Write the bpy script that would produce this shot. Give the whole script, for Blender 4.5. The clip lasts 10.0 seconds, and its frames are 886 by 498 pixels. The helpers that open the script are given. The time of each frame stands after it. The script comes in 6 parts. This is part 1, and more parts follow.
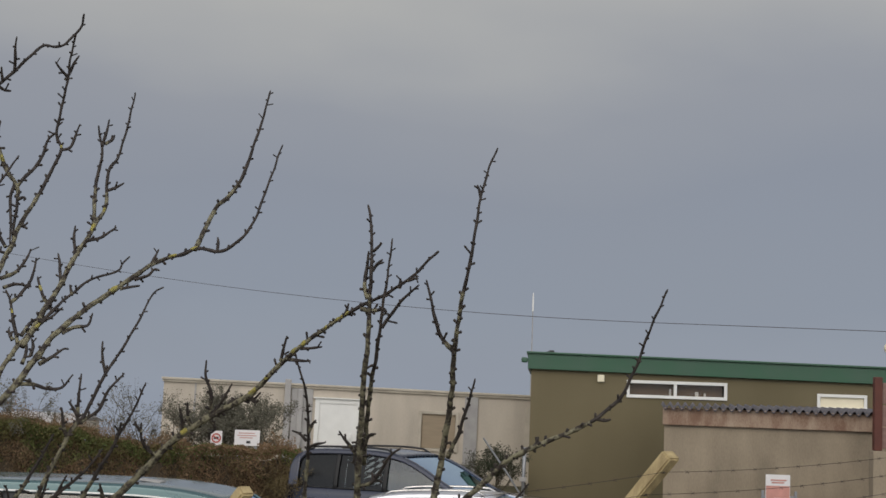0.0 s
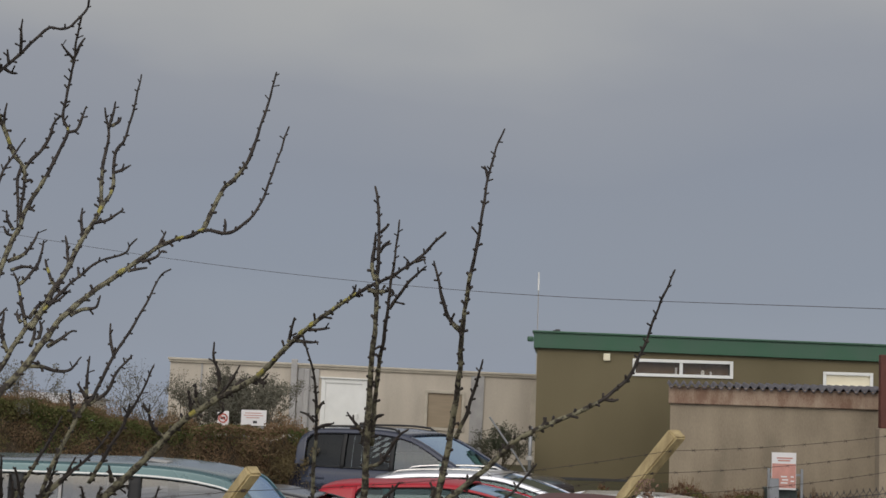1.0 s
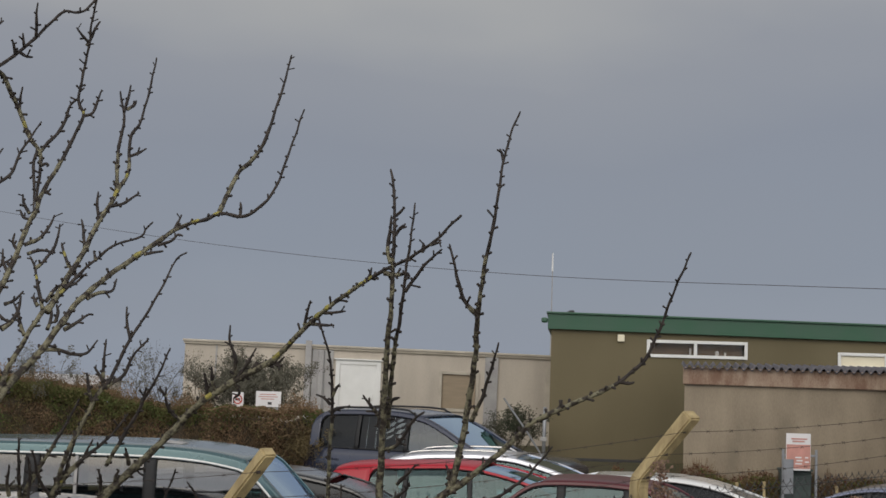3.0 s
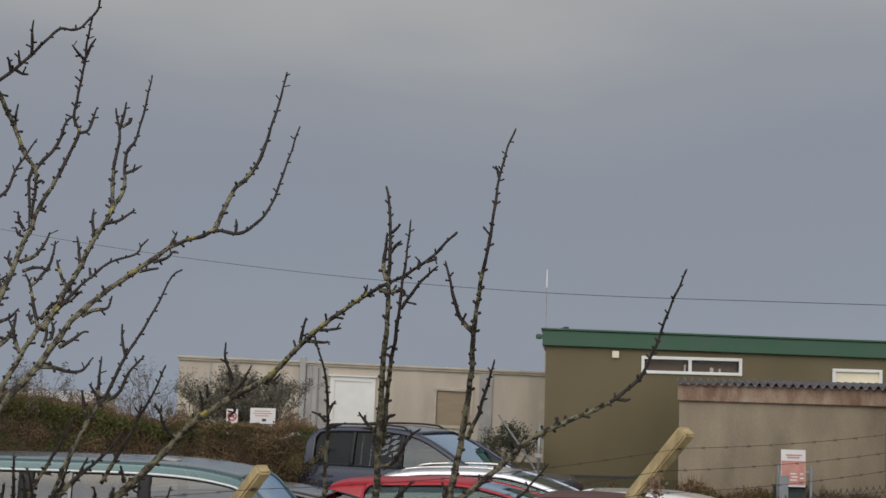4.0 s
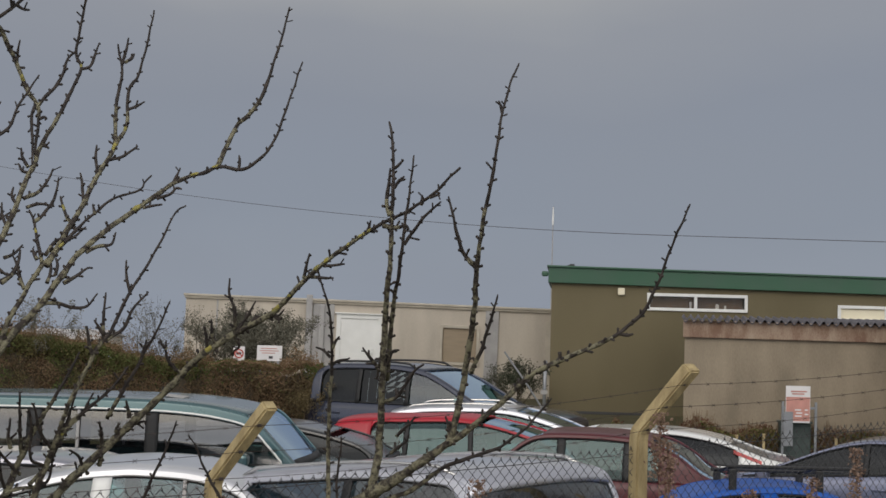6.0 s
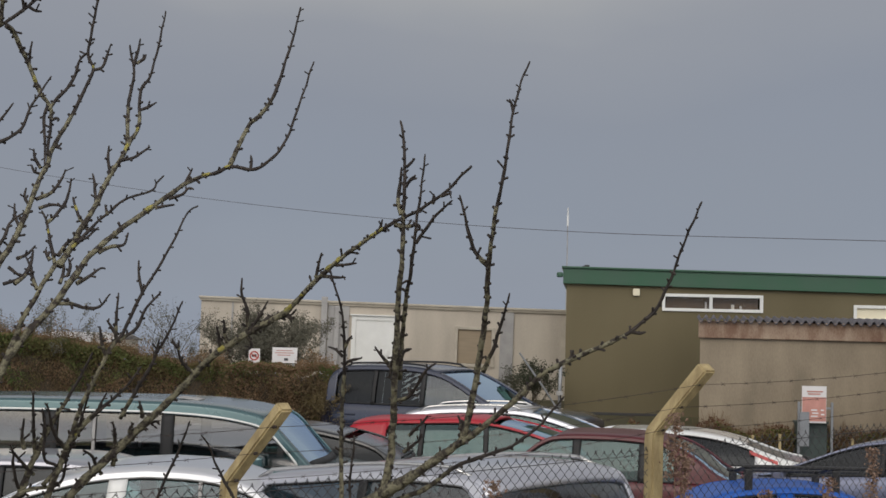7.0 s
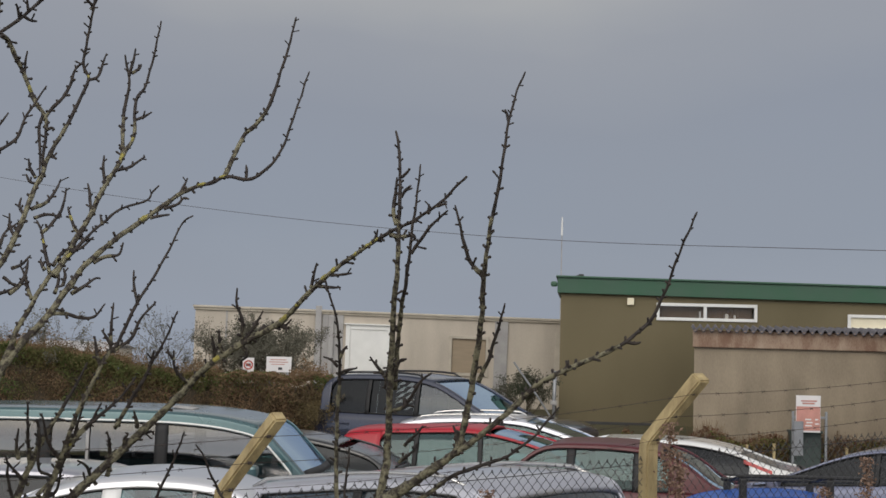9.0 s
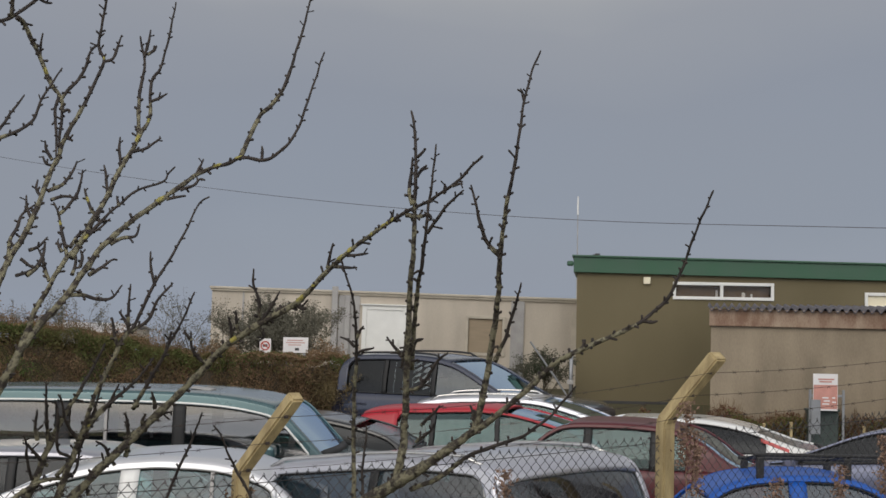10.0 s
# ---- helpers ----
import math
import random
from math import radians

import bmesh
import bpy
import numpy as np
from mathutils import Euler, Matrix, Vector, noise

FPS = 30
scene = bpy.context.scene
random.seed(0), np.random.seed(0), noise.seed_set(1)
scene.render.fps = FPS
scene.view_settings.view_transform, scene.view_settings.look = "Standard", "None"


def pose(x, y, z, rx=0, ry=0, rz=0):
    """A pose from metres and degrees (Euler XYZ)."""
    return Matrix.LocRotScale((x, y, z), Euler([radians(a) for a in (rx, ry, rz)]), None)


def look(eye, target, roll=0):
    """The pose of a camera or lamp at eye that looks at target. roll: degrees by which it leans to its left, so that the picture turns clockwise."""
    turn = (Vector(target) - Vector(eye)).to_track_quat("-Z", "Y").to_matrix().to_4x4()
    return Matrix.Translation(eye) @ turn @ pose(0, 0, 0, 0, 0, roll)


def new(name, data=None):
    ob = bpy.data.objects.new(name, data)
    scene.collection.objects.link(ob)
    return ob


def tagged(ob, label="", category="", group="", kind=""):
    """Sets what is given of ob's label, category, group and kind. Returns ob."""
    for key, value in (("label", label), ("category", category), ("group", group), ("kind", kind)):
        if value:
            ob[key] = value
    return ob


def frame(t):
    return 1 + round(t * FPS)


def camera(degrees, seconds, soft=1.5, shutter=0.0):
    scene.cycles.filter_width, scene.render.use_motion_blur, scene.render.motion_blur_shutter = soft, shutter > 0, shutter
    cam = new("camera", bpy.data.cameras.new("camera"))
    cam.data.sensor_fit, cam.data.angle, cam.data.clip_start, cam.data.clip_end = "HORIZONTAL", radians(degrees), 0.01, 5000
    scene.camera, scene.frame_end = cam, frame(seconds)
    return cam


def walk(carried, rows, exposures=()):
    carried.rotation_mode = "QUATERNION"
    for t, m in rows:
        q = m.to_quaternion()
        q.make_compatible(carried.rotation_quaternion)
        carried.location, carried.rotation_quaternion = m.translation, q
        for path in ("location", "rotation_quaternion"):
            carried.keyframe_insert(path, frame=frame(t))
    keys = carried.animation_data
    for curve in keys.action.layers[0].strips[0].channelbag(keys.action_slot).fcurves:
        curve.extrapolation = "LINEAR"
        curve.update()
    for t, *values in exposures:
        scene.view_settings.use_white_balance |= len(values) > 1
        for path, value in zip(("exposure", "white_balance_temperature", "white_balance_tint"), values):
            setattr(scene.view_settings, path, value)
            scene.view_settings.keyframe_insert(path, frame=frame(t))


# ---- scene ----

# ---- camera ----
EYE_Z = 2.8
cam = camera(31.285, 10.0, soft=1.55)


def held(pitch, roll, yaw, dx, dz):
    """A hand-held camera by a window: pitch up, lean, turn to the left in degrees, and a small sway in metres."""
    return pose(dx, 0, EYE_Z + dz, 0, 0, yaw) @ pose(0, 0, 0, 90 + pitch) @ pose(0, 0, 0, 0, 0, roll)


PATH = [
    (0.0, 5.495, 2.008, -0.808, 0.0021, -0.0012),
    (0.2, 5.275, 1.927, -0.721, 0.0008, -0.0007),
    (0.3, 5.233, 1.886, -0.601, 0.0002, -0.0004),
    (0.5, 5.241, 1.823, -0.541, -0.0008, 0.0001),
    (0.7, 5.028, 1.792, -0.468, -0.0015, 0.0010),
    (0.8, 4.873, 1.786, -0.802, -0.0017, 0.0014),
    (1.0, 4.740, 1.789, -0.639, -0.0015, 0.0016),
    (1.2, 4.488, 1.827, -0.399, 0.0000, -0.0000),
    (1.3, 4.338, 1.854, -0.279, 0.0011, -0.0012),
    (1.5, 4.262, 1.890, -0.279, 0.0027, -0.0030),
    (1.7, 4.334, 1.883, -0.216, 0.0033, -0.0033),
    (1.8, 4.290, 1.870, -0.095, 0.0033, -0.0031),
    (2.0, 4.015, 1.845, -0.222, 0.0032, -0.0026),
    (3.5, 4.105, 1.678, -0.149, -0.0079, 0.0073),
    (3.7, 4.536, 1.679, -0.323, -0.0080, 0.0070),
    (3.8, 4.662, 1.681, -0.402, -0.0080, 0.0068),
    (4.0, 4.639, 1.672, -0.347, -0.0076, 0.0061),
    (4.2, 4.226, 1.627, -0.189, -0.0062, 0.0050),
    (4.3, 4.144, 1.598, -0.131, -0.0053, 0.0044),
    (4.5, 4.133, 1.556, 0.187, -0.0049, 0.0040),
    (4.7, 4.036, 1.554, 0.174, -0.0081, 0.0059),
    (4.8, 3.951, 1.561, 0.233, -0.0104, 0.0073),
    (5.0, 3.700, 1.578, 0.071, -0.0131, 0.0090),
    (5.2, 3.426, 1.594, -0.334, -0.0113, 0.0081),
    (5.3, 3.242, 1.603, -0.421, -0.0094, 0.0070),
    (5.5, 3.061, 1.618, -0.413, -0.0057, 0.0051),
    (5.7, 2.417, 1.627, -0.284, -0.0026, 0.0037),
    (6.8, 2.354, 1.485, -0.026, -0.0014, -0.0019),
    (7.0, 2.428, 1.352, 0.356, 0.0041, -0.0031),
    (7.1, 2.385, 1.321, 0.388, 0.0045, -0.0028),
    (7.2, 2.343, 1.316, 0.408, 0.0032, -0.0018),
    (7.3, 2.138, 1.327, 0.301, 0.0011, -0.0006),
    (7.5, 1.921, 1.354, -0.004, -0.0017, 0.0011),
    (7.7, 1.854, 1.376, -0.117, 0.0004, 0.0003),
    (7.8, 1.979, 1.390, -0.217, 0.0022, -0.0005),
    (8.0, 2.027, 1.400, -0.371, 0.0049, -0.0017),
    (8.2, 1.757, 1.361, -0.346, 0.0052, -0.0018),
    (8.3, 1.758, 1.333, -0.346, 0.0049, -0.0017),
    (8.5, 1.753, 1.298, -0.162, 0.0042, -0.0015),
    (8.7, 1.817, 1.325, -0.139, 0.0033, -0.0014),
    (8.8, 1.835, 1.349, -0.097, 0.0027, -0.0013),
    (8.9, 2.574, 1.370, 0.085, 0.0022, -0.0012),
    (9.0, 2.762, 1.379, 0.154, 0.0020, -0.0012),
    (9.1, 2.738, 1.376, 0.109, 0.0021, -0.0012),
    (9.2, 2.740, 1.366, 0.068, 0.0025, -0.0011),
    (9.3, 2.739, 1.350, 0.150, 0.0030, -0.0011),
    (9.4, 2.572, 1.329, 0.310, 0.0034, -0.0011),
    (9.5, 2.490, 1.304, 0.443, 0.0035, -0.0011),
    (9.7, 2.300, 1.237, 0.859, 0.0030, -0.0013),
    (9.8, 2.197, 1.196, 1.000, 0.0026, -0.0015),
    (10.0, 2.028, 1.115, 0.716, 0.0017, -0.0018),
]
walk(cam, [(r[0], held(*r[1:])) for r in PATH],
     ((0.0, 0.0), (2.0, -0.05), (4.0, -0.06), (5.5, -0.08), (7.5, 0.03), (8.5, 0.08), (10.0, 0.03)))

# ---- light ----
SUN_EL, SUN_AZ = radians(32), radians(205)
world = bpy.data.worlds.new("overcast_sky")
scene.world = world
world.use_nodes = True
wn, wl = world.node_tree.nodes, world.node_tree.links
wn.clear()
sky = wn.new("ShaderNodeTexSky")
sky.sky_type = "NISHITA"
sky.sun_disc = False
sky.sun_elevation, sky.sun_rotation = SUN_EL, SUN_AZ
coord = wn.new("ShaderNodeTexCoord")
split = wn.new("ShaderNodeSeparateXYZ")
wl.new(coord.outputs["Generated"], split.inputs[0])
stretch = wn.new("ShaderNodeMapping")
stretch.inputs["Scale"].default_value = (1.0, 1.0, 2.6)
wl.new(coord.outputs["Generated"], stretch.inputs["Vector"])
puffs = wn.new("ShaderNodeTexNoise")
puffs.inputs["Scale"].default_value, puffs.inputs["Detail"].default_value = 3.0, 4.0
puffs.inputs["Roughness"].default_value = 0.45
wl.new(stretch.outputs[0], puffs.inputs["Vector"])
shift = wn.new("ShaderNodeMath")
shift.operation = "MULTIPLY_ADD"
shift.inputs[1].default_value, shift.inputs[2].default_value = 0.15, -0.075
wl.new(puffs.outputs[0], shift.inputs[0])
rise = wn.new("ShaderNodeMath")
rise.operation = "ADD"
wl.new(split.outputs["Z"], rise.inputs[0])
wl.new(shift.outputs[0], rise.inputs[1])
veil = wn.new("ShaderNodeValToRGB")
stops = ((0.0, (0.282, 0.318, 0.388)), (0.055, (0.258, 0.288, 0.354)), (0.13, (0.264, 0.285, 0.338)), (0.19, (0.303, 0.316, 0.352)),
         (0.25, (0.435, 0.433, 0.420)), (0.5, (0.37, 0.375, 0.395)), (1.0, (0.36, 0.37, 0.39)))
while len(veil.color_ramp.elements) < len(stops):
    veil.color_ramp.elements.new(0.5)
for e, (at, c) in zip(veil.color_ramp.elements, stops):
    e.position, e.color = at, (*c, 1)
wl.new(rise.outputs[0], veil.inputs[0])
clear = wn.new("ShaderNodeBackground")
clear.inputs[1].default_value = 0.06
wl.new(sky.outputs[0], clear.inputs[0])
cloud = wn.new("ShaderNodeBackground")
# the cloud is thinner and brighter in the south, behind the camera, where the sun stands
south = wn.new("ShaderNodeMapRange")
south.interpolation_type = "SMOOTHSTEP"
south.inputs["From Min"].default_value, south.inputs["From Max"].default_value = 0.25, -0.75
wl.new(split.outputs["Y"], south.inputs["Value"])
glow = wn.new("ShaderNodeMix")
glow.data_type = "RGBA"
glow.inputs[6].default_value, glow.inputs[7].default_value = (1, 1, 1, 1), (4.15, 4.0, 3.75, 1)
wl.new(south.outputs[0], glow.inputs[0])
lit = wn.new("ShaderNodeMix")
lit.data_type, lit.blend_type = "RGBA", "MULTIPLY"
lit.inputs[0].default_value = 1.0
wl.new(veil.outputs[0], lit.inputs[6])
wl.new(glow.outputs[2], lit.inputs[7])
wl.new(lit.outputs[2], cloud.inputs[0])
blend = wn.new("ShaderNodeMixShader")
blend.inputs[0].default_value = 0.92
wl.new(clear.outputs[0], blend.inputs[1])
wl.new(cloud.outputs[0], blend.inputs[2])
wout = wn.new("ShaderNodeOutputWorld")
wl.new(blend.outputs[0], wout.inputs[0])

sun = new("sun", bpy.data.lights.new("sun", "SUN"))
sun.data.energy, sun.data.angle, sun.data.color = 0.5, radians(30), (1.0, 0.92, 0.80)
sun.matrix_world = look((0, 0, 50), Vector((0, 0, 50)) - Vector((math.sin(SUN_AZ) * math.cos(SUN_EL), math.cos(SUN_AZ) * math.cos(SUN_EL), math.sin(SUN_EL))))


# ---- materials ----
def mat(name, base, other=None, rough=0.7, metal=0.0, scale=6.0, fine=60.0, bump=0.15, spread=0.5, coat=0.0, spec=0.5, per_object=0.0, stretch=(1, 1, 1)):
    """A procedural surface: a base colour broken up by broad stains and fine grain, with relief and uneven gloss."""
    m = bpy.data.materials.new(name)
    m.use_nodes = True
    n, l = m.node_tree.nodes, m.node_tree.links
    b = n["Principled BSDF"]
    other = other or tuple(c * 0.75 for c in base)
    tc = n.new("ShaderNodeTexCoord")
    mp = n.new("ShaderNodeMapping")
    mp.inputs["Scale"].default_value = stretch
    l.new(tc.outputs["Object"], mp.inputs["Vector"])
    broad = n.new("ShaderNodeTexNoise")
    broad.inputs["Scale"].default_value, broad.inputs["Detail"].default_value = scale, 5.0
    grain = n.new("ShaderNodeTexNoise")
    grain.inputs["Scale"].default_value, grain.inputs["Detail"].default_value = fine, 3.0
    for t in (broad, grain):
        l.new(mp.outputs[0], t.inputs["Vector"])
    add = n.new("ShaderNodeMath")
    add.operation = "MULTIPLY_ADD"
    add.inputs[1].default_value = 0.35
    l.new(grain.outputs[0], add.inputs[0])
    l.new(broad.outputs[0], add.inputs[2])
    ramp = n.new("ShaderNodeMapRange")
    ramp.inputs["From Min"].default_value, ramp.inputs["From Max"].default_value = 0.68 - spread / 2, 0.68 + spread / 2
    l.new(add.outputs[0], ramp.inputs["Value"])
    mix = n.new("ShaderNodeMix")
    mix.data_type = "RGBA"
    mix.inputs[6].default_value, mix.inputs[7].default_value = (*base, 1), (*other, 1)
    l.new(ramp.outputs[0], mix.inputs[0])
    col = mix.outputs[2]
    if per_object:
        info = n.new("ShaderNodeObjectInfo")
        mr = n.new("ShaderNodeMapRange")
        mr.inputs["To Min"].default_value, mr.inputs["To Max"].default_value = 1 - per_object, 1 + per_object
        l.new(info.outputs["Random"], mr.inputs["Value"])
        hsv = n.new("ShaderNodeHueSaturation")
        l.new(mr.outputs[0], hsv.inputs["Value"])
        l.new(col, hsv.inputs["Color"])
        col = hsv.outputs[0]
    l.new(col, b.inputs["Base Color"])
    rr = n.new("ShaderNodeMapRange")
    rr.inputs["To Min"].default_value, rr.inputs["To Max"].default_value = max(0.02, rough * 0.82), min(1, rough * 1.15)
    l.new(broad.outputs[0], rr.inputs["Value"])
    l.new(rr.outputs[0], b.inputs["Roughness"])
    b.inputs["Metallic"].default_value = metal
    b.inputs["Coat Weight"].default_value = coat
    b.inputs["Coat Roughness"].default_value = 0.06
    b.inputs["Specular IOR Level"].default_value = spec
    if bump:
        bp = n.new("ShaderNodeBump")
        bp.inputs["Strength"].default_value, bp.inputs["Distance"].default_value = bump, 0.01
        l.new(add.outputs[0], bp.inputs["Height"])
        l.new(bp.outputs[0], b.inputs["Normal"])
    return m


def glass(name, tint, see=0.6, gloss=0.09, sheen=(0.9, 0.94, 1.0), rough=0.03):
    """Car and window glass: lets part of the light through, tinted, and mirrors the sky more at a slant."""
    m = bpy.data.materials.new(name)
    m.use_nodes = True
    n, l = m.node_tree.nodes, m.node_tree.links
    n.remove(n["Principled BSDF"])
    tr = n.new("ShaderNodeBsdfTransparent")
    tr.inputs[0].default_value = (*[c * see for c in tint], 1)
    gl = n.new("ShaderNodeBsdfGlossy")
    gl.inputs["Roughness"].default_value = rough
    gl.inputs["Color"].default_value = (*sheen, 1)
    lw = n.new("ShaderNodeLayerWeight")
    lw.inputs[0].default_value = 0.5
    pw = n.new("ShaderNodeMath")
    pw.operation = "POWER"
    pw.inputs[1].default_value = 4.0
    l.new(lw.outputs["Facing"], pw.inputs[0])
    fr = n.new("ShaderNodeMapRange")
    fr.inputs["To Min"].default_value = gloss
    l.new(pw.outputs[0], fr.inputs["Value"])
    mx = n.new("ShaderNodeMixShader")
    l.new(fr.outputs[0], mx.inputs[0])
    l.new(tr.outputs[0], mx.inputs[1])
    l.new(gl.outputs[0], mx.inputs[2])
    l.new(mx.outputs[0], n["Material Output"].inputs[0])
    return m


def paint(name, base, flake=0.0, rough=0.28, coat=0.8):
    return mat(name, base, tuple(c * 0.86 for c in base), rough=rough, metal=flake, scale=1.6, fine=220, bump=0.012, spread=0.9, coat=coat)


